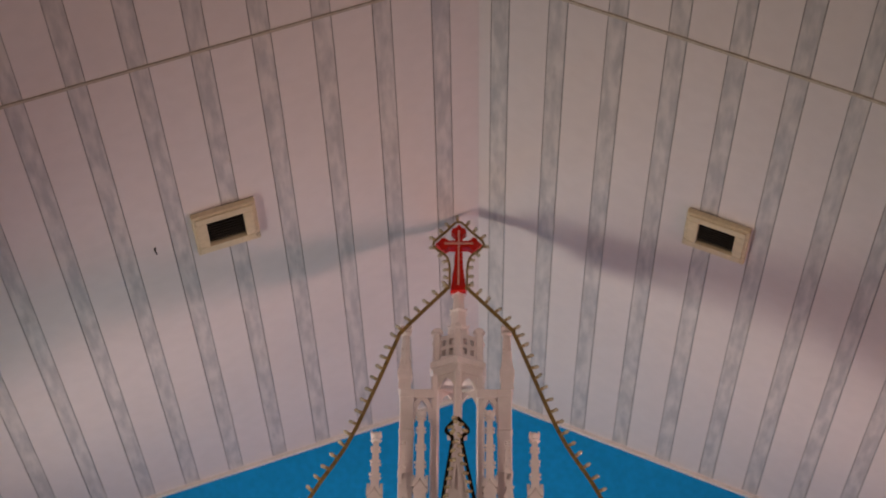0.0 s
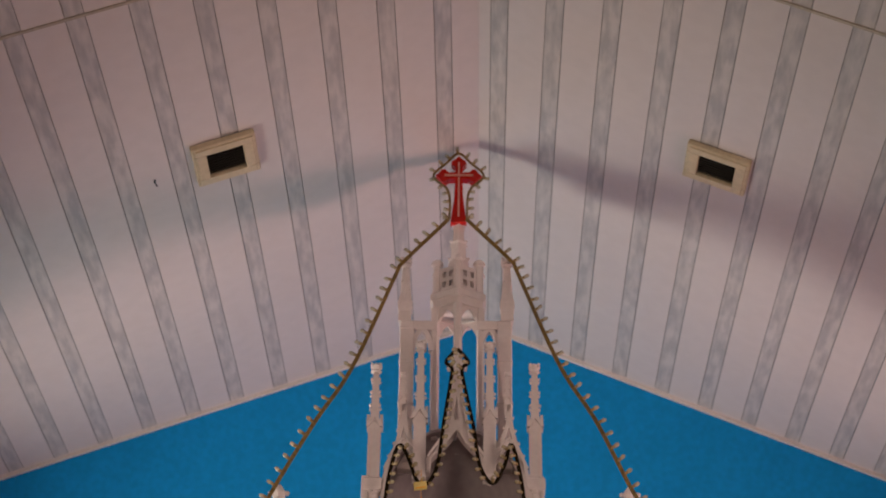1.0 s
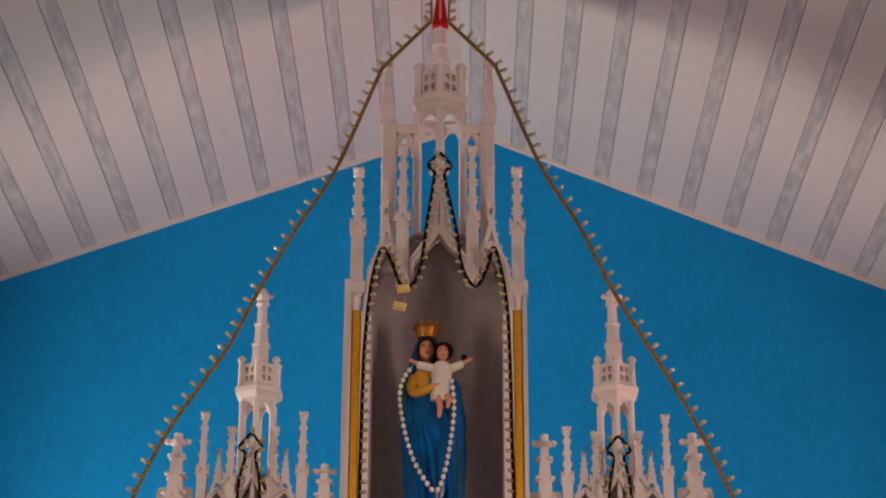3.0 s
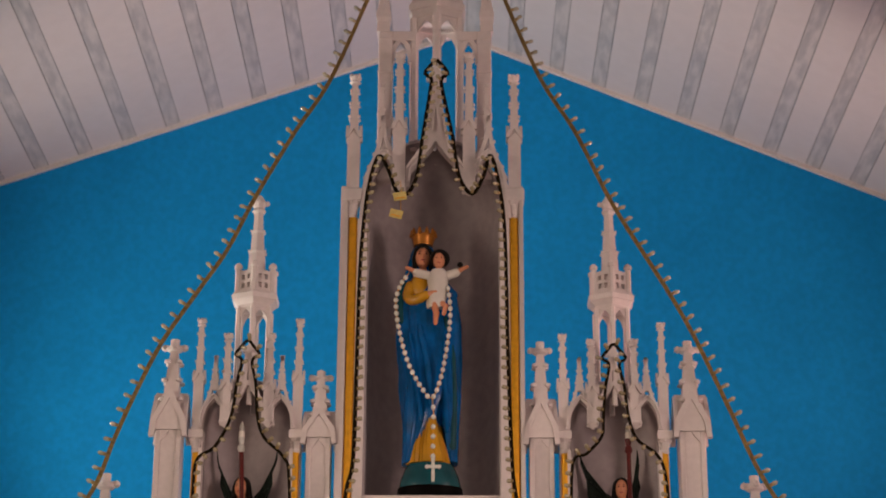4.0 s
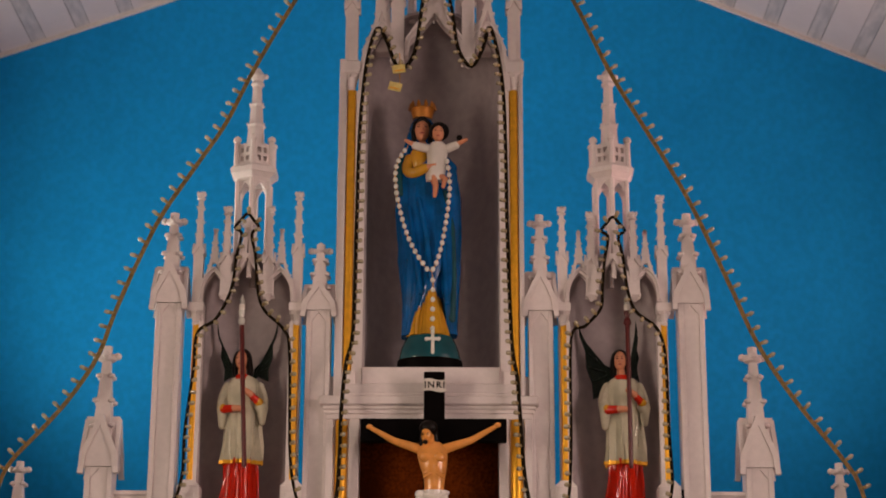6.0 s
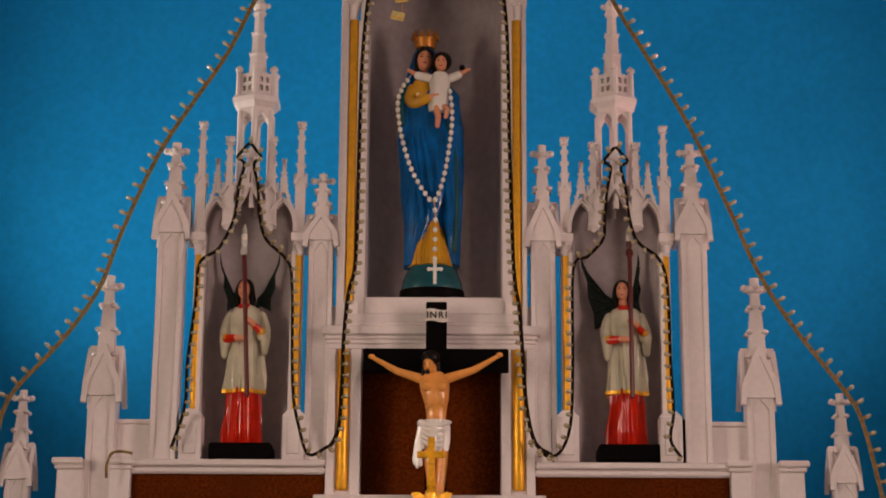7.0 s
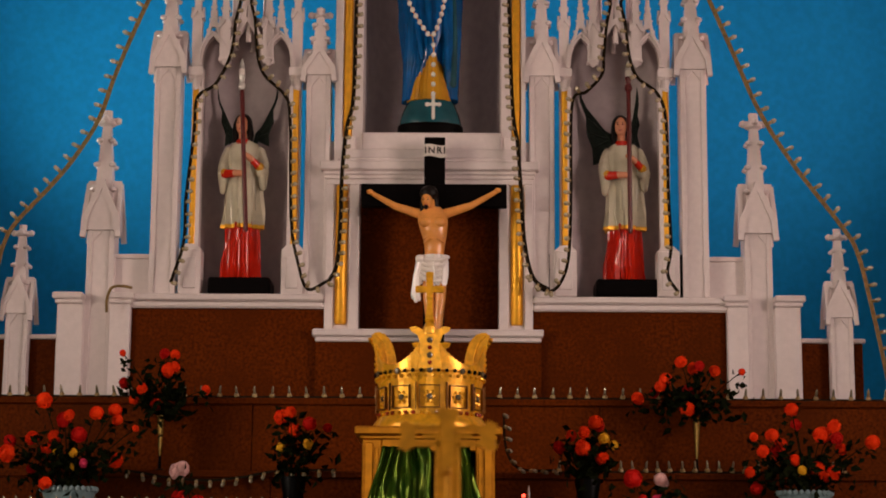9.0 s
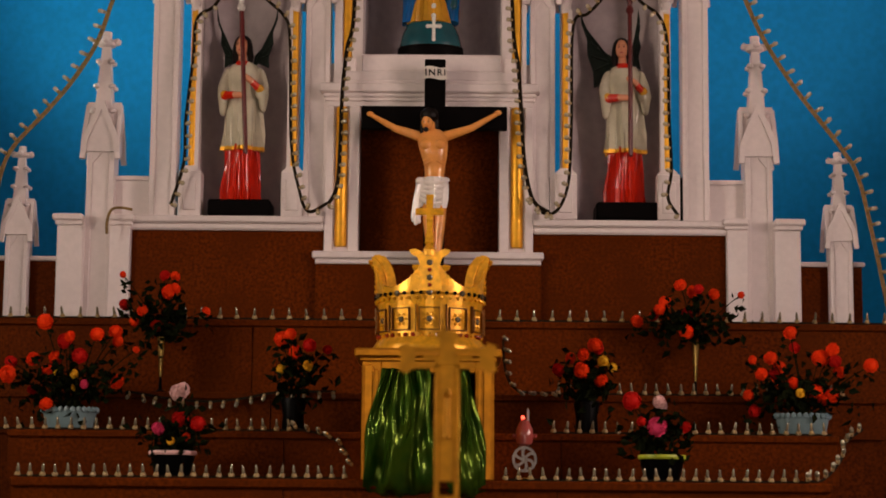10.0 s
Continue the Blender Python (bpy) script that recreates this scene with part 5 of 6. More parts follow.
garland([(0.403, 2.839), (0.446, 2.789), (0.5, 2.807), (0.54, 2.917), (0.551, 3.162), (0.558, 3.53), (0.616, 3.582), (0.676, 3.652), (0.684, 3.73), (0.696, 3.856), (0.711, 3.930), (0.708, 3.958), (0.684, 3.974), (0.708, 4.008), (0.732, 4.034), (0.756, 4.008), (0.780, 3.974), (0.756, 3.958), (0.754, 3.930), (0.770, 3.856), (0.784, 3.73), (0.814, 3.641), (0.894, 3.573), (0.925, 3.458), (0.93, 3.164), (0.937, 2.964), (0.923, 2.854), (0.965, 2.781)], 7.34, 0.046, (3.0, 3.3), "dark cord with small bulbs round an angel niche", DARKCORD, 0.012, PALEBULB, forward=0.9)
# loose cable over the end pier
cab = part("cable", sweep(bmesh.new(), smooth_line([(A(x), 7.30, z) for x, z in ((-1.231, 2.69), (-1.232, 2.74), (-1.215, 2.785), (-1.175, 2.792), (-1.132, 2.784))], 0.01), 0.011, seg=8), CORD, at=(A(-1.18), 7.3, 2.78))
tagged(cab, "dark cable looped over the white ledge", "cable")
# two small tags below the pendant
for k, (x, z, a) in enumerate(((-0.130, 4.656, -8), (-0.144, 4.578, 14))):
    bm = box(box(bmesh.new(), -0.027, 0.027, -0.004, 0.004, -0.018, 0.018, 0.002), -0.020, 0.020, -0.006, 0.006, -0.011, -0.006, 0.001, 1)
    bm.transform(Matrix.Translation((A(x), 7.30, z)) @ pose(0, 0, 0, 0, a, 0))
    sweep(bm, [(A(-0.125), 7.305, z + 0.012), (A(-0.128), 7.315, z + 0.075)], 0.003, seg=5, mat=1)
    tg = part("tag", bm, [material("pale_yellow_card", (0.78, 0.62, 0.22), 0.4), GOLD], at=(A(x), 7.30, z))
    tagged(tg, "small pale yellow tag hanging on a string of bulbs", "tag", "hanging tags")

# rows along the steps
up = (0, -0.12, 1)


def row(x0, x1, k, step, label="row of small clear bulbs on a brown step", sag=()):
    y, z, _ = STEPS[k]
    line = [(x0, z + 0.004), *sag, (x1, z + 0.004)]
    if not sag:
        line.insert(1, ((x0 + x1) / 2, z + 0.004))
    garland(line, y + 0.006, step, up, label, DARKCORD, 0.008, UPRIGHT, jitter=0.16)


row(-1.78, 1.78, 0, 0.064)
row(0.47, 1.50, 1, 0.0435)
row(-1.45, -0.42, 2, 0.0435)
row(0.44, 1.38, 2, 0.0435)
row(-1.28, -0.24, 3, 0.040)
row(0.27, 1.24, 3, 0.040)
garland([(-1.036, 2.052), (-0.887, 2.028), (-0.749, 2.020), (-0.631, 2.033), (-0.513, 2.055), (-0.375, 2.058), (-0.30, 2.06)], 6.775, 0.048, (0, -0.4, -1), "sagging string of small clear bulbs", DARKCORD, 0.008, SAGGING)
garland([(0.273, 2.250, 6.70), (0.284, 2.125, 6.70), (0.333, 2.064, 6.74), (0.47, 2.060)], 6.77, 0.042, (0.6, -0.4, -0.3), "string of small clear bulbs hanging from the step above", DARKCORD, 0.008, SAGGING)
garland([(-0.420, 1.912), (-0.338, 1.895), (-0.271, 1.860), (-0.232, 1.79)], 6.48, 0.040, (-0.5, -0.4, 0.6), "string of small clear bulbs sagging to the lower step", DARKCORD, 0.008, SAGGING)
garland([(1.225, 1.744), (1.285, 1.752, 6.2), (1.36, 1.815, 6.3), (1.40, 1.88, 6.4), (1.48, 1.93, 6.5)], 6.14, 0.050, (0, -0.4, 1), "string of small clear bulbs climbing to the upper step", DARKCORD, 0.008, SAGGING)

# ---- tabernacle, crown and altar cross ----
BRASS = material("gilded_metal", (1.0, 0.48, 0.016), 0.28, 0.4, grain=50, vary=0.18, stain=0.45, bump=0.2)
WOODGOLD = material("gold_lacquered_wood", (0.62, 0.24, 0.008), 0.32, 0.75, grain=30, vary=0.14, stain=0.25, bump=0.08)
# yellow-green patches put the satin's highlights into its colour; reflections are tinted yellow too
SATIN = material("green_satin", (0.035, 0.13, 0.012), 0.15, 0.45, grain=14, vary=0.25, stain=0.3, bump=0.2, second=(0.10, 0.19, 0.012), spec=0.9)
SATIN.node_tree.nodes["Principled BSDF"].inputs["Specular Tint"].default_value = (1.0, 0.86, 0.22, 1)
GEM = material("pale_gem", (0.15, 0.12, 0.07), 0.08, 0.2, grain=30, coat=0.8)
GEMRED = material("red_gem", (0.30, 0.03, 0.012), 0.12, grain=30, coat=0.8)
# darker gold for the thin dark lines round the crown's panels
DARKGOLD = material("darker_gold", (0.20, 0.075, 0.008), 0.4, 0.6, grain=50, vary=0.15)
TY, TX = 6.17, 0.021     # front and axis of the tabernacle
TOP = STEPS[3][1]

tab = thing("tabernacle", (A(TX), TY + 0.17, TOP), "gold lacquered tabernacle with green satin curtains", "tabernacle")
bm = bmesh.new()
box(bm, A(TX - 0.212), A(TX - 0.150), TY, TY + 0.03, TOP, 2.118, 0.004), box(bm, A(TX + 0.150), A(TX + 0.212), TY, TY + 0.03, TOP, 2.118, 0.004)
box(bm, A(TX - 0.150), A(TX + 0.150), TY, TY + 0.03, 2.080, 2.118, 0.003), box(bm, A(TX - 0.150), A(TX + 0.150), TY, TY + 0.03, TOP, TOP + 0.03, 0.003)
box(bm, A(TX - 0.212), A(TX - 0.196), TY + 0.03, TY + 0.348, TOP, 2.118, 0.003), box(bm, A(TX + 0.196), A(TX + 0.212), TY + 0.03, TY + 0.348, TOP, 2.118, 0.003)
part("frame", bm, WOODGOLD, tab)
for s in (-1, 1):
    part("pilaster", box(box(bmesh.new(), A(TX + s * 0.205), A(TX + s * 0.176), TY - 0.010, TY + 0.002, TOP + 0.001, 2.105, 0.004), A(TX + s * 0.172), A(TX + s * 0.158), TY - 0.006, TY + 0.002, TOP + 0.001, 2.09, 0.003), WOODGOLD, tab)
# black sheet puts the shade inside the tabernacle into its colour
part("back_panel", box(bmesh.new(), A(TX - 0.196), A(TX + 0.196), TY + 0.20, TY + 0.215, TOP, 2.118, 0), BLACK, tab, "black sheet standing in for the shaded interior")
bm = bmesh.new()
box(bm, A(TX - 0.236), A(TX + 0.236), TY - 0.025, TY + 0.349, 2.128, 2.157, 0.006), box(bm, A(TX - 0.220), A(TX + 0.220), TY - 0.012, TY + 0.349, 2.116, 2.128, 0.003)
part("top", bm, WOODGOLD, tab)


def curtain(x0, x1, xb0, xb1, zt, zb, bulge, phase, folds):
    """A gathered satin curtain: narrow at the rod, full and rounded below."""
    bm = bmesh.new()
    nu, nv = 54, 26
    grid = []
    for j in range(nv + 1):
        v = j / nv
        line = []
        for i in range(nu + 1):
            u = i / nu
            xa = x0 + (x1 - x0) * u
            xb = xb0 + (xb1 - xb0) * u
            x = xa + (xb - xa) * math.sin(v * 1.57) + 0.006 * math.sin(9 * v + 7 * u + phase)
            f = math.sin(folds * u * 2 * math.pi + phase + 1.2 * math.sin(2.2 * v + phase))
            wide = math.sin(folds * 0.45 * u * 2 * math.pi + 1.7 * phase + 1.4 * v)
            crumple = noise.noise(Vector((u * 3.2 * (xb1 - xb0) / 0.2, v * 2.4, phase))) + 0.7 * noise.noise(Vector((u * 8, v * 5, phase + 5)))
            tuck = max(0.0, (v - 0.86) / 0.14) ** 2
            y = TY - 0.014 - bulge * math.sin(math.pi * (0.10 + 0.52 * v)) * math.sin(math.pi * (0.22 + 0.56 * u)) ** 0.6 - 0.012 * f * (1 - 0.8 * v) - 0.016 * wide * v * (1 - tuck) - 0.030 * crumple * math.sin(math.pi * min(1, 0.1 + v * 0.85)) + 0.045 * tuck
            z = zt + (zb - zt) * v - 0.012 * math.sin(math.pi * u) * v + 0.004 * f * v
            line.append(bm.verts.new((A(TX + x), y, z)))
        grid.append(line)
    for a, b in zip(grid, grid[1:]):
        for i in range(nu):
            bm.faces.new((a[i], a[i + 1], b[i + 1], b[i]))
    bmesh.ops.solidify(bm, geom=list(bm.faces), thickness=0.003)
    return bm


part("curtain", curtain(-0.150, 0.000, -0.206, 0.030, 2.092, 1.698, 0.056, 0.4, 5.2), SATIN, tab, "gathered green satin curtain", smooth="all")
part("curtain", curtain(0.060, 0.130, 0.060, 0.192, 2.092, 1.690, 0.046, 2.1, 2.6), SATIN, tab, "gathered green satin curtain", smooth="all")
part("curtain_rod", sweep(bmesh.new(), [(A(TX - 0.15), TY + 0.004, 2.094), (A(TX + 0.15), TY + 0.004, 2.094)], 0.008, seg=8), BRASS, tab)

# crown
CY, CX, CZ = TY + 0.172, A(TX + 0.002), 2.157
crown = thing("crown", (CX, CY, CZ), "large gilded crown set with stones on the tabernacle", "crown")
bm = bmesh.new()
lathe(bm, [(0.188, CZ), (0.190, CZ + 0.006), (0.184, CZ + 0.022), (0.172, CZ + 0.038), (0.170, CZ + 0.042)], (CX, CY), 48)
part("foot_ring", bm, BRASS, crown, smooth=True)
bm = bmesh.new()
lathe(bm, [(0.167, CZ + 0.042), (0.167, CZ + 0.060), (0.172, CZ + 0.14), (0.176, CZ + 0.178), (0.180, CZ + 0.183)], (CX, CY), 44, math.pi / 44)
part("band", bm, BRASS, crown)
gem = finish("gem", ball(bmesh.new(), (0, 0, 0), 0.0105, 2, (1, 1, 0.6)), GEM)
small = finish("gem", ball(bmesh.new(), (0, 0, 0), 0.0085, 1), GEMRED)
dark_bead = finish("gem", ball(bmesh.new(), (0, 0, 0), 0.0075, 1), BLACK)
gold_bead = finish("bead", ball(bmesh.new(), (0, 0, 0), 0.0075, 1), BRASS)


def round_at(a, r, z):
    return Matrix.Translation((CX + r * math.sin(a), CY - r * math.cos(a), z)) @ Matrix.Rotation(a, 4, "Z") @ Matrix.Rotation(math.pi / 2, 4, "X")


for k in range(11):
    a = 2 * math.pi * k / 11
    # framed panel with a stone and its ring of beads
    bm = bmesh.new()
    for x0, x1, z0, z1 in ((-0.034, 0.034, 0.062, 0.065), (-0.034, 0.034, 0.133, 0.136), (-0.034, -0.031, 0.062, 0.136), (0.031, 0.034, 0.062, 0.136), (-0.046, -0.043, 0.056, 0.145)):
        box(bm, x0, x1, -0.177, -0.166, CZ + z0, CZ + z1, 0.001)
    bm.transform(Matrix.Translation((CX, CY, 0)) @ Matrix.Rotation(a, 4, "Z"))
    part("panel_frame", bm, DARKGOLD, crown)
    piece("gem", gem, round_at(a, 0.170, CZ + 0.098), crown)
    for j in range(6):
        b = j * math.pi / 3
        piece("bead", gold_bead, round_at(a + 0.017 / 0.17 * math.cos(b), 0.168, CZ + 0.098 + 0.017 * math.sin(b)), crown)
for k in range(40):
    a = k * math.pi / 20
    piece("gem", small if k % 3 else gold_bead, round_at(a, 0.170, CZ + 0.048), crown)
    piece("gem", dark_bead if k % 4 else gem, round_at(a, 0.180, CZ + 0.182), crown)
    piece("bead", gold_bead, round_at(a + math.pi / 40, 0.177, CZ + 0.166), crown)


def crown_wall(name, z_of, r0, flare):
    """The upper rim, rising to four leaf-shaped points."""
    bm = bmesh.new()
    n = 416
    lo, hi, lo2, hi2 = [], [], [], []
    for i in range(n):
        a = 2 * math.pi * i / n
        h = z_of(a)
        f = flare * (h / 0.15) ** 2
        for lst, r, z in ((lo, r0, CZ + 0.183), (hi, r0 + f, CZ + 0.183 + h), (lo2, r0 - 0.007, CZ + 0.183), (hi2, r0 - 0.007 + f, CZ + 0.183 + h)):
            lst.append(bm.verts.new((CX + r * math.sin(a), CY - r * math.cos(a), z)))
    for i in range(n):
        j = (i + 1) % n
        for q in ((lo[i], lo[j], hi[j], hi[i]), (lo2[j], lo2[i], hi2[i], hi2[j]), (hi[i], hi[j], hi2[j], hi2[i])):
            bm.faces.new(q)
    return part(name, bm, BRASS, crown)


def rim_height(a):
    d = abs((a + math.pi / 4) % (math.pi / 2) - math.pi / 4)     # from the nearest point
    return 0.014 + 0.094 * math.exp(-(d / 0.36) ** 1.7) + 0.006 * abs(math.sin(40 * a)) ** 0.7


crown_wall("rim", rim_height, 0.176, 0.012)
for k in range(4):
    a = k * math.pi / 2
    bm = bmesh.new()
    # a leaf: stem and two curling lobes
    prof = [(-0.040, 0.0), (-0.034, 0.040), (-0.030, 0.075), (-0.040, 0.105), (-0.062, 0.118), (-0.066, 0.130), (-0.046, 0.134), (-0.020, 0.122), (0.0, 0.128), (0.020, 0.122), (0.046, 0.134), (0.066, 0.130), (0.062, 0.118), (0.040, 0.105), (0.030, 0.075), (0.034, 0.040), (0.040, 0.0)]
    if k % 2:
        prof = [(x * 0.8, z * 1.05) for x, z in prof]
    plate(bm, [(x, z) for x, z in prof], -0.005, 0.005)
    lean = 0.10 if k % 2 == 0 else 0.30
    bm.transform(Matrix.Translation((CX, CY, 0)) @ Matrix.Rotation(a, 4, "Z") @ Matrix.Translation((0, -0.179, CZ + 0.188)) @ Matrix.Rotation(lean, 4, "X"))
    if k % 2 == 0:
        part("leaf", bm, BRASS, crown)
        for j in range(4):
            piece("gem", gem if j % 2 else small, round_at(a, 0.187 + 0.0026 * j, CZ + 0.205 + 0.024 * j), crown)
    else:
        bm.free()
        # seen from the side it is a thick horn that curls outwards
        bm = bmesh.new()
        side_line = [(0.112, 0.185), (0.176, 0.185), (0.178, 0.215), (0.175, 0.255), (0.181, 0.282), (0.196, 0.298), (0.201, 0.312), (0.192, 0.324), (0.160, 0.326), (0.142, 0.312), (0.125, 0.287), (0.116, 0.25), (0.111, 0.215)]
        plate(bm, [(r, CZ + z) for r, z in side_line], -0.024, 0.024)
        bmesh.ops.bevel(bm, geom=list(bm.edges), offset=0.007, segments=2, affect="EDGES")
        # beaded outer edge and a raised vein
        for r, z in ((0.178, 0.200), (0.179, 0.218), (0.178, 0.236), (0.177, 0.254), (0.181, 0.271), (0.190, 0.288), (0.200, 0.302)):
            for q in (-0.016, 0.0, 0.016):
                ball(bm, (r, q, CZ + z), 0.0075, 1)
        for q in (-0.025, 0.025):
            sweep(bm, [(0.140, q, CZ + 0.20), (0.146, q, CZ + 0.25), (0.158, q, CZ + 0.29), (0.180, q, CZ + 0.313)], 0.006, seg=6)
        bm.transform(Matrix.Translation((CX, CY, 0)) @ Matrix.Rotation(a - math.pi / 2, 4, "Z"))
        part("scroll", bm, BRASS, crown, smooth=True)
bm = bmesh.new()
px, py = CX - 0.002, CY - 0.19
lathe(bm, [(0.018, 2.455), (0.020, 2.475), (0.012, 2.49), (0.016, 2.50)], (px, py), 10)
plate(bm, [(px - 0.014, 2.495), (px + 0.014, 2.495), (px + 0.009, 2.54), (px + 0.012, 2.655), (px - 0.012, 2.655), (px - 0.009, 2.54)], py - 0.006, py + 0.006)
box(bm, px - 0.046, px + 0.046, py - 0.0065, py + 0.0055, 2.588, 2.610, 0.002)
part("cross", bm, BRASS, crown, "small gilded cross on the crown")

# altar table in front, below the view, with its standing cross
NEAR = 0.826         # scale about the camera's eye: same outline from there, nearer and more blurred
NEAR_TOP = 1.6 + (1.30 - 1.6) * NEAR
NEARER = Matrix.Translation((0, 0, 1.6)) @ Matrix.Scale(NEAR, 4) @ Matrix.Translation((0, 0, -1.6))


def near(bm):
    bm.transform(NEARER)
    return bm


table = thing("altar_table", (A(0), 3.85, 0.32), "white cloth covered altar table", "altar")
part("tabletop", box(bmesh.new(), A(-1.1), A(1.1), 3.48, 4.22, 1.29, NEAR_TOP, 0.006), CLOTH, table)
part("body", box(bmesh.new(), A(-1.0), A(1.0), 3.56, 4.14, 0.32, 1.29, 0.006), CLOTH, table)
OLDGOLD = material("old_gold_brass", (0.62, 0.27, 0.012), 0.42, 0.5, grain=40, vary=0.15, stain=0.4, spec=0.2)
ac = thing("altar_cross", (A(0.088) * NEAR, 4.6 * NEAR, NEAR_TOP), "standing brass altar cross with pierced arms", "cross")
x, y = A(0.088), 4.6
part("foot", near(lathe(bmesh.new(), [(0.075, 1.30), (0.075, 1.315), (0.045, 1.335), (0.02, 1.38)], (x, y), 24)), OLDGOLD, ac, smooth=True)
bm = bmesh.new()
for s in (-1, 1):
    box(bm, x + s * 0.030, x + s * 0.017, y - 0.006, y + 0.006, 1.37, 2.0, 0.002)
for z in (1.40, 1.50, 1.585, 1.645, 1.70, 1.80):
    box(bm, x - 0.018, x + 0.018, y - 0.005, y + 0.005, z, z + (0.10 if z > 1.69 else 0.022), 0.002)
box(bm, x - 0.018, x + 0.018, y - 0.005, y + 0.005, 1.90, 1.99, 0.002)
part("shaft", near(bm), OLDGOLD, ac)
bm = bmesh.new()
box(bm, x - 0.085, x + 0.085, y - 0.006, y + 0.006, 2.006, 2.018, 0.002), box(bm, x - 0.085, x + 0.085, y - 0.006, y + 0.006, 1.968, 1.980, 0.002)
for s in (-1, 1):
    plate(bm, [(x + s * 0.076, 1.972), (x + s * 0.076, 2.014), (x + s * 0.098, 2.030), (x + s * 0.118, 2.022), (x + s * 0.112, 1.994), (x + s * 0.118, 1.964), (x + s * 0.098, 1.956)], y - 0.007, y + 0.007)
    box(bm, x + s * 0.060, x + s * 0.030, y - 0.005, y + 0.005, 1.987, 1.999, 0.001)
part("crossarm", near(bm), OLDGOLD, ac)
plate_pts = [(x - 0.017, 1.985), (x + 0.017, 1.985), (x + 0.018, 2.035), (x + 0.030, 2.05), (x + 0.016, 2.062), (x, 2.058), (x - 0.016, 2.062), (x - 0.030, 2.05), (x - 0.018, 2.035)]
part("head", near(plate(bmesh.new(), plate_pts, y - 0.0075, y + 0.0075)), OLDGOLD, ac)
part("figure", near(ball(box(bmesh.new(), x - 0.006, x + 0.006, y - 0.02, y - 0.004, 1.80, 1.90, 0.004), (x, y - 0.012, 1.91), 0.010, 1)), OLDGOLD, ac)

# ---- flowers on the steps ----
ORANGE = material("orange_red_petals", (0.98, 0.050, 0.003), 0.6, spec=0.08, grain=60, vary=0.2, stain=0.3)
DEEP = material("deep_red_petals", (0.55, 0.008, 0.004), 0.6, spec=0.08, grain=60, vary=0.2, stain=0.3)
GOLDEN = material("golden_petals", (0.86, 0.48, 0.025), 0.6, spec=0.08, grain=60, vary=0.15, stain=0.2)
ROSE = material("pink_petals", (0.70, 0.05, 0.14), 0.6, spec=0.08, grain=60, vary=0.15, stain=0.2)
PALE = material("pale_pink_petals", (0.75, 0.45, 0.42), 0.55, grain=60, vary=0.1)
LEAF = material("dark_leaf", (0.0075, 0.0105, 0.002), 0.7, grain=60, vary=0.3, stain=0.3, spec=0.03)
BASKET = material("pale_blue_plastic", (0.17, 0.26, 0.28), 0.4, grain=40, vary=0.08, stain=0.2)
DARKGLASS = material("dark_glass", (0.0015, 0.0015, 0.0015), 0.4, grain=30, spec=0.05)
SILVER = material("brass_vase_metal", (0.55, 0.36, 0.10), 0.22, 0.9, grain=40, vary=0.1)


def bloom_mesh(name, mat, petals=70):
    """A full round bloom of many small ruffled petals, of radius 1."""
    bm = bmesh.new()
    r = random.Random(len(name) + petals)
    for i in range(petals):
        z = 1 - 1.6 * (i + 0.5) / petals
        a = i * 2.39996
        s = math.sqrt(max(0, 1 - z * z))
        d = Vector((s * math.cos(a), s * math.sin(a), z))
        q = d.to_track_quat("Z", "Y").to_matrix().to_4x4() @ Matrix.Rotation(r.uniform(0, 6.28), 4, "Z") @ Matrix.Rotation(r.uniform(0.3, 1.0), 4, "X")
        w = 0.30 + 0.12 * r.random()
        vs = [bm.verts.new(d * 0.55 + (q @ Vector(p)) * 1.0) for p in ((-w * 0.4, 0, 0), (w * 0.4, 0, 0), (w, 0.08, 0.30), (w * 0.3, -0.02, 0.46), (-w * 0.4, 0.1, 0.42), (-w, 0.02, 0.26))]
        bm.faces.new(vs)
    ball(bm, (0, 0, 0), 0.84, 2)
    me = bpy.data.meshes.new(name)
    bm.to_mesh(me), bm.free()
    me.materials.append(mat)
    return me


BLOOMS = {c: bloom_mesh("flower", m) for c, m in (("o", ORANGE), ("d", DEEP), ("y", GOLDEN), ("p", ROSE), ("w", PALE))}
frnd = random.Random(21)


def foliage(bm, c, spread, n, size):
    """Loose pointed leaves round a place."""
    for _ in range(n):
        p = Vector(c) + Vector((frnd.gauss(0, spread[0]), frnd.gauss(0, spread[1]), frnd.gauss(0, spread[2])))
        m = Matrix.Translation(p) @ Euler((frnd.uniform(0, 6), frnd.uniform(0, 6), frnd.uniform(0, 6))).to_matrix().to_4x4()
        l, w = size * frnd.uniform(0.6, 1.2), size * 0.28
        vs = [bm.verts.new(m @ Vector(q)) for q in ((0, 0, 0), (w, l * 0.4, 0.1 * l), (0, l, 0), (-w, l * 0.4, 0.1 * l))]
        bm.faces.new(vs)


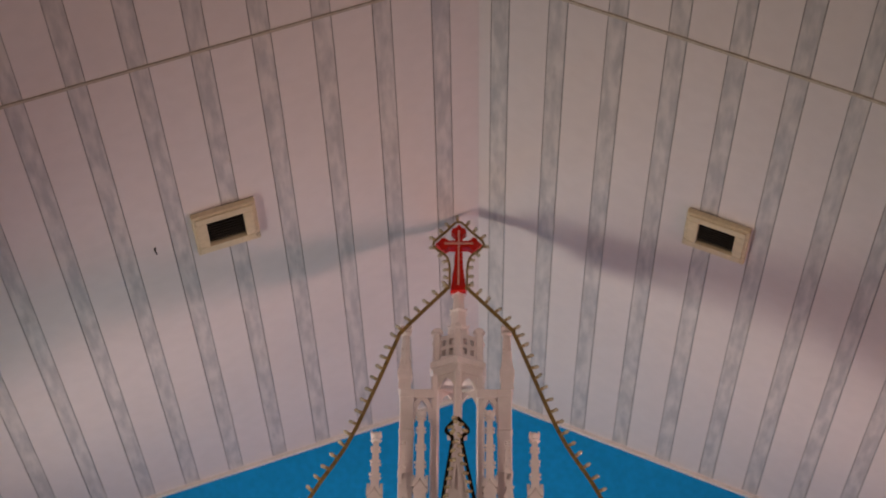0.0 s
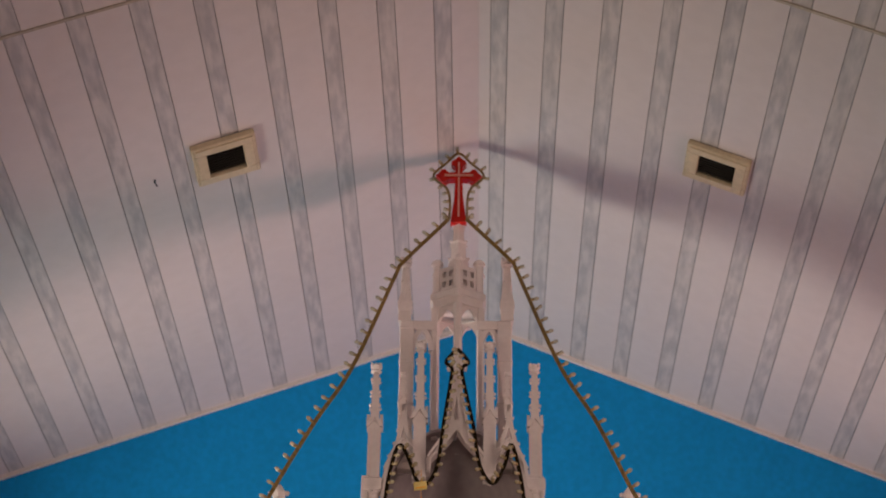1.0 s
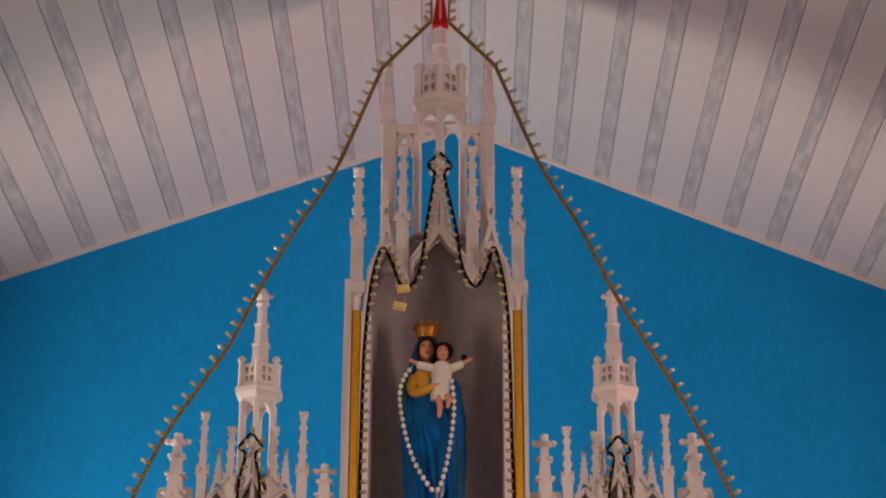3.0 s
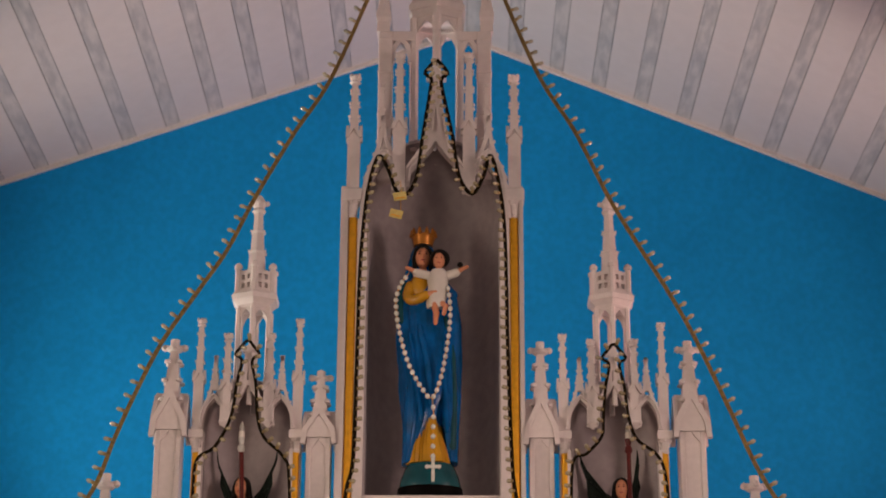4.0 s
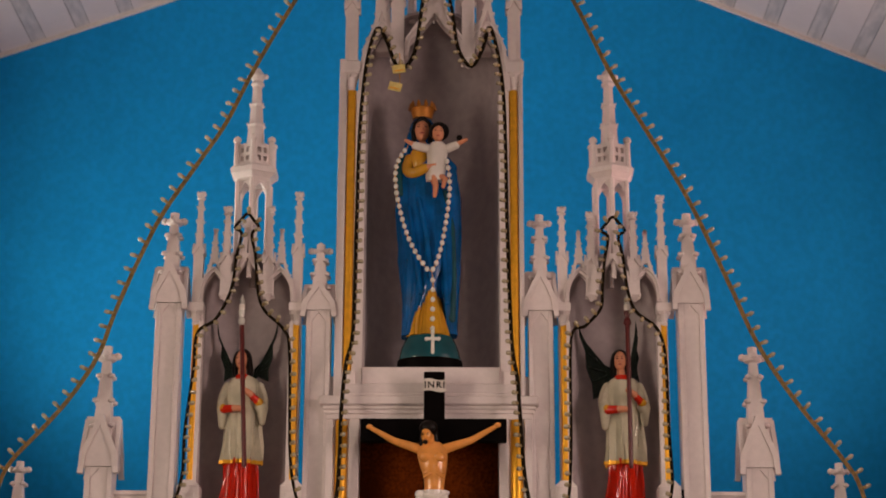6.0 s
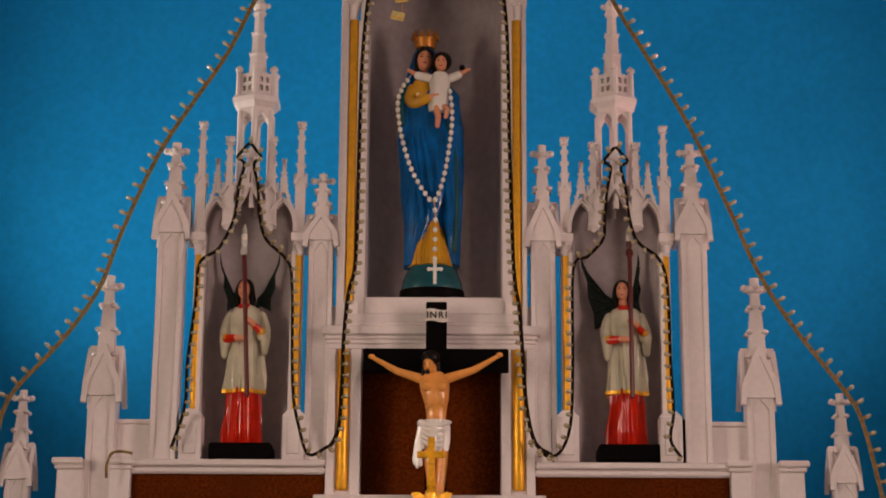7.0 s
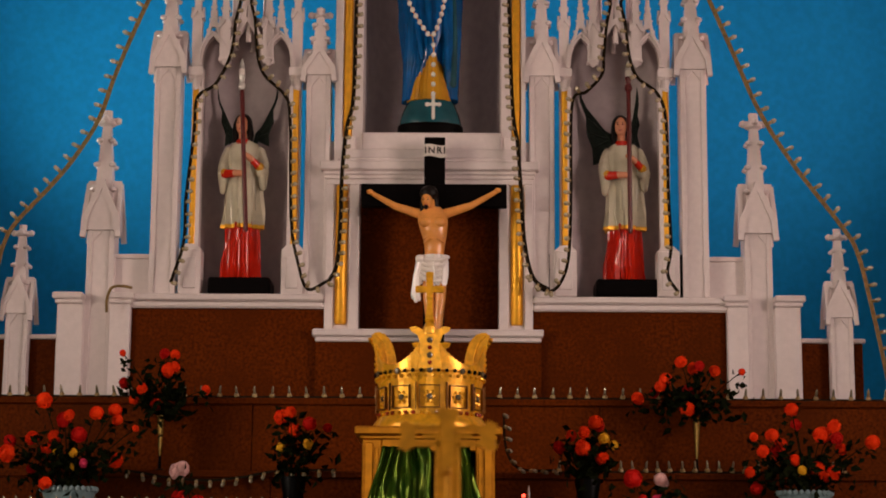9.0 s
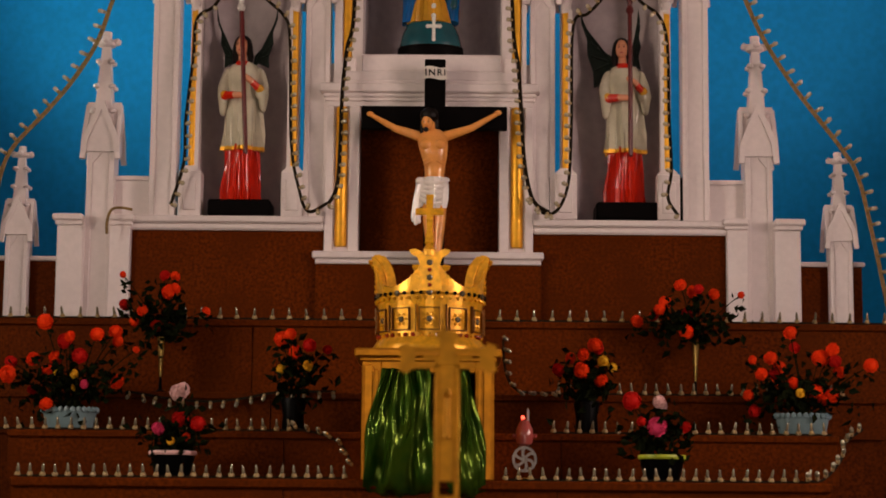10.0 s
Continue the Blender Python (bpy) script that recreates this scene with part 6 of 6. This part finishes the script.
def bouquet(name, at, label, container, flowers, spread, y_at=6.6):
    """Blooms (x, z, radius, colour) on stems over a container; the places, read from the view at depth y_at, slide
    along the camera's sight lines.
    """
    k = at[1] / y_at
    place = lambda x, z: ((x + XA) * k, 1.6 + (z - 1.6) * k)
    t = thing(name, (A(at[0]), at[1], at[2]), label, "flowers", "flower arrangements")
    container(t, A(at[0]), at[1], at[2])
    mouth = Vector((A(at[0]), at[1], at[2] + at[3]))
    leaves = bmesh.new()
    zs = []
    for x, z, r, c in flowers:
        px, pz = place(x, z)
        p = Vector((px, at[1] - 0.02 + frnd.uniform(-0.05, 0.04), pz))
        zs.append(p)
        part("stem", sweep(bmesh.new(), curve(mouth + Vector((frnd.uniform(-0.02, 0.02), 0, 0)), (mouth * 0.5 + p * 0.5) + Vector((0, 0, 0.03)), p, 5), 0.004, seg=5), LEAF, t)
        m = Matrix.Translation(p) @ Euler((1.2 + frnd.uniform(-0.5, 0.5), frnd.uniform(-0.5, 0.5), frnd.uniform(0, 6))).to_matrix().to_4x4() @ Matrix.Diagonal((r * 0.98, r * 0.98, r * 0.9, 1))
        piece("flower", BLOOMS[c], m, t)
    mid = sum(zs, Vector()) / len(zs)
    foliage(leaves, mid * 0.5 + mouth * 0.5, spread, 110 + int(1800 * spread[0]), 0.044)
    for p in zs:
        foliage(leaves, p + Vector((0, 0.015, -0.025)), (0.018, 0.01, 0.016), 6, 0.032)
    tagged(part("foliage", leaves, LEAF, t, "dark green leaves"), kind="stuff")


def cone_vase(t, x, y, z):
    v = part("vase", lathe(bmesh.new(), [(0.004, z + 0.055), (0.007, z + 0.075), (0.011, z + 0.13), (0.016, z + 0.185), (0.019, z + 0.20)], (x, y), 18), SILVER, t, "slim brass cone vase", smooth=True)
    part("foot", lathe(bmesh.new(), [(0.022, z), (0.020, z + 0.006), (0.006, z + 0.012), (0.0045, z + 0.057)], (x, y), 14), DARKGLASS, v, "dark foot", smooth=True)


def dark_vase(t, x, y, z):
    part("vase", lathe(bmesh.new(), [(0.035, z), (0.040, z + 0.01), (0.036, z + 0.06), (0.045, z + 0.11), (0.042, z + 0.12)], (x, y), 18), DARKGLASS, t, "dark glass vase", smooth=True)


def basket(t, x, y, z):
    bm = bmesh.new()
    lathe(bm, [(0.072, z), (0.078, z + 0.004), (0.092, z + 0.070), (0.086, z + 0.070), (0.07, z + 0.01)], (x, y), 28, sy=0.7)
    b = part("basket", bm, BASKET, t, "pale blue ribbed plastic basket", smooth=True)
    bm = bmesh.new()
    for i in range(28):
        a = 2 * math.pi * i / 28
        ball(bm, (x + 0.0925 * math.cos(a), y + 0.065 * math.sin(a), z + 0.072), 0.010, 1, (1, 0.8, 1.2))
    part("scalloped_edge", bm, BASKET, b)


def low_pot(strip):
    def make(t, x, y, z):
        p = part("pot", lathe(bmesh.new(), [(0.05, z), (0.06, z + 0.02), (0.075, z + 0.085), (0.07, z + 0.09)], (x, y), 20), DARKGLASS, t, "low dark bowl", smooth=True)
        part("ribbon", lathe(bmesh.new(), [(0.077, z + 0.078), (0.080, z + 0.084), (0.078, z + 0.092)], (x, y), 24), strip, p, "coloured ribbon round the bowl", smooth=True)
    return make


S2, S3, S4 = STEPS[1][1], STEPS[2][1], STEPS[3][1]
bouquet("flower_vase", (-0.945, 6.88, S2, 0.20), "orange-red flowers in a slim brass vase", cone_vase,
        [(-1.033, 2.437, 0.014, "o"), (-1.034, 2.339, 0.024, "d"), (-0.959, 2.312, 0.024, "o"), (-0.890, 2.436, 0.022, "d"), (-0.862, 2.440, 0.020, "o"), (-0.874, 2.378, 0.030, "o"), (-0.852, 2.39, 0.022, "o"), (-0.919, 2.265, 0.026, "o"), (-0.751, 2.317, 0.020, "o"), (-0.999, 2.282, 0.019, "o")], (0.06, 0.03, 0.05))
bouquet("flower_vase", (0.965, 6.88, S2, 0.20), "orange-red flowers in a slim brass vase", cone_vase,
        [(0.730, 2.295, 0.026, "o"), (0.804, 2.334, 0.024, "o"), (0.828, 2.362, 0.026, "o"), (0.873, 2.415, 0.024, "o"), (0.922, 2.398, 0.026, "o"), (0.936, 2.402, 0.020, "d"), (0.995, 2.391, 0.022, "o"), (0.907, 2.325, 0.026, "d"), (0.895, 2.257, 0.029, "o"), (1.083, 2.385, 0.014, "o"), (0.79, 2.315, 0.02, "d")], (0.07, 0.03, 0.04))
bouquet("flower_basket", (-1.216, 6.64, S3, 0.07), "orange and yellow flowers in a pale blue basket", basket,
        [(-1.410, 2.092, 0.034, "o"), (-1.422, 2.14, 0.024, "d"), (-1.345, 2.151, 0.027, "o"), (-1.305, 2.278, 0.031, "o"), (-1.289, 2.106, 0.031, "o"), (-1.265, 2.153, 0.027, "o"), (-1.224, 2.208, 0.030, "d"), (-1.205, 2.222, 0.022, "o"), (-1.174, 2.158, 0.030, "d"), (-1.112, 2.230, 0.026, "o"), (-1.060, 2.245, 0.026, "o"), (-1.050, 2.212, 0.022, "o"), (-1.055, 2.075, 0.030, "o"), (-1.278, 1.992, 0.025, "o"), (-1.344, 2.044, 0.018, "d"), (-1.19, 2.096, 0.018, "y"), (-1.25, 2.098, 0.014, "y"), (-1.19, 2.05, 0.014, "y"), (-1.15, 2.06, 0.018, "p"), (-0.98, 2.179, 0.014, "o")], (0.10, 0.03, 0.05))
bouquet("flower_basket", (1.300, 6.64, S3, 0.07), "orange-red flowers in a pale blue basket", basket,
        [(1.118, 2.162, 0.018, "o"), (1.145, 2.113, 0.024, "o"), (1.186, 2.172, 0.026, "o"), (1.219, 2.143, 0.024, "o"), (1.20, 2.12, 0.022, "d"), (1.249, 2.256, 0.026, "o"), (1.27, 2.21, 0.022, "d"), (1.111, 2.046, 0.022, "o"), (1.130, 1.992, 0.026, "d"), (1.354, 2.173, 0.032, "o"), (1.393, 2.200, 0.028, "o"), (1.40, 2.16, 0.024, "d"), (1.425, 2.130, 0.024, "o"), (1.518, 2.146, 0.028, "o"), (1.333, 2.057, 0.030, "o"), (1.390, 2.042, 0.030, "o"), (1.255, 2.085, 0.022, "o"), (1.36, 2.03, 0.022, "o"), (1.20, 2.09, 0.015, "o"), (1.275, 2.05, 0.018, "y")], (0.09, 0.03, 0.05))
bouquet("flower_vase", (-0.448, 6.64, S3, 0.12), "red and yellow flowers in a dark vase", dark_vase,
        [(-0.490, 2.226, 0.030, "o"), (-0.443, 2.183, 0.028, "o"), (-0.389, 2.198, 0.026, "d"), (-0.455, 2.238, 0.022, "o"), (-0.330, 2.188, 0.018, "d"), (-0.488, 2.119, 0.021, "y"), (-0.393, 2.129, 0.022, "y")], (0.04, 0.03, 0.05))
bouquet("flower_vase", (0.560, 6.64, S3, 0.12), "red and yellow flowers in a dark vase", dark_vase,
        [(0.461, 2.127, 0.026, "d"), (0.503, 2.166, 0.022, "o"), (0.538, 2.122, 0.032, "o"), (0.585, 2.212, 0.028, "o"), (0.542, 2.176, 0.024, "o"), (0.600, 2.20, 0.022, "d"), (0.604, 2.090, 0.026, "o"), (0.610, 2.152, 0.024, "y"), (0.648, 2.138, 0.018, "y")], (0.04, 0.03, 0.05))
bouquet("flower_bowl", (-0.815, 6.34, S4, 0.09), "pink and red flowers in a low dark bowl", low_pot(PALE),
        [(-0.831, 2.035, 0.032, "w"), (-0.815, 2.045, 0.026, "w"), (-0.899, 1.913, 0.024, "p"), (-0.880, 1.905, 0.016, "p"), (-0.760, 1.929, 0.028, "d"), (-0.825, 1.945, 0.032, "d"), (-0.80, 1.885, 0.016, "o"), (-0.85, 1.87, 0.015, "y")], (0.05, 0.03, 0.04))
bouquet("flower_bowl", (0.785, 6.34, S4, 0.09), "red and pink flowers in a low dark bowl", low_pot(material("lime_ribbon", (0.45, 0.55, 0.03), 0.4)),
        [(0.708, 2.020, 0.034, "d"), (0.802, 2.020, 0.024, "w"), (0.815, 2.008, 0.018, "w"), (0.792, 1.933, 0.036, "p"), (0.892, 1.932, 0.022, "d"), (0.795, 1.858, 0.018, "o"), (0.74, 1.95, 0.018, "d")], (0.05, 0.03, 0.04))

# small red votive lamp on the lowest step
PALEMETAL = material("dull_pale_metal", (0.34, 0.32, 0.28), 0.5, 0.1, grain=40, vary=0.15)
votive = thing("votive_lamp", (A(0.33), 6.26, S4), "small pink glass votive lamp with a glowing red bulb", "lamp")
vx, vy = A(0.333), 6.26
bm = lathe(bmesh.new(), [(0.034, S4), (0.036, S4 + 0.006), (0.014, S4 + 0.012)], (vx, vy), 20)
part("foot", bm, BRASS, votive, smooth=True)
bm = bmesh.new()
for k in range(24):
    a, b = 2 * math.pi * k / 24, 2 * math.pi * (k + 1) / 24
    sweep(bm, [(vx + 0.036 * math.cos(a), vy - 0.01, 1.810 + 0.038 * math.sin(a)), (vx + 0.036 * math.cos(b), vy - 0.01, 1.810 + 0.038 * math.sin(b))], 0.008, 0.010)
for k in range(6):
    # leaf-shaped openings' ribs
    a = k * math.pi / 3 + 0.5
    sweep(bm, curve((vx, vy - 0.01, 1.810), (vx + 0.026 * math.cos(a + 0.5), vy - 0.016, 1.810 + 0.028 * math.sin(a + 0.5)), (vx + 0.035 * math.cos(a), vy - 0.01, 1.810 + 0.037 * math.sin(a)), 5), 0.009, 0.006)
part("openwork_disc", bm, PALEMETAL, votive, "pale metal openwork disc")
PINKGLASS = material("pink_glass", (0.36, 0.07, 0.055), 0.12, grain=20, coat=0.6)
part("shade", lathe(bmesh.new(), [(0.016, 1.852), (0.027, 1.860), (0.030, 1.885), (0.028, 1.908), (0.020, 1.924), (0.013, 1.936)], (vx, vy), 20), PINKGLASS, votive, "pink glass bowl", smooth=True)
GLOW = bpy.data.materials.new("red_glow")
GLOW.use_nodes = True
g = GLOW.node_tree.nodes["Principled BSDF"]
g.inputs["Base Color"].default_value = (0.8, 0.03, 0.02, 1)
g.inputs["Emission Color"].default_value, g.inputs["Emission Strength"].default_value = (1.0, 0.06, 0.03, 1), 5.0
part("bulb", ball(bmesh.new(), (vx - 0.006, vy - 0.006, 1.944), 0.0065, 2), GLOW, votive, "lit red bulb", smooth=True)
part("wick_holder", lathe(bmesh.new(), [(0.004, 1.930), (0.004, 1.955), (0.002, 1.975)], (vx + 0.011, vy), 8), PALEMETAL, votive)
bm = bmesh.new()
for s in (-1, 1):
    ball(bm, (vx + s * 0.034, vy, 1.885), 0.008, 1)
part("ear", bm, PINKGLASS, votive)
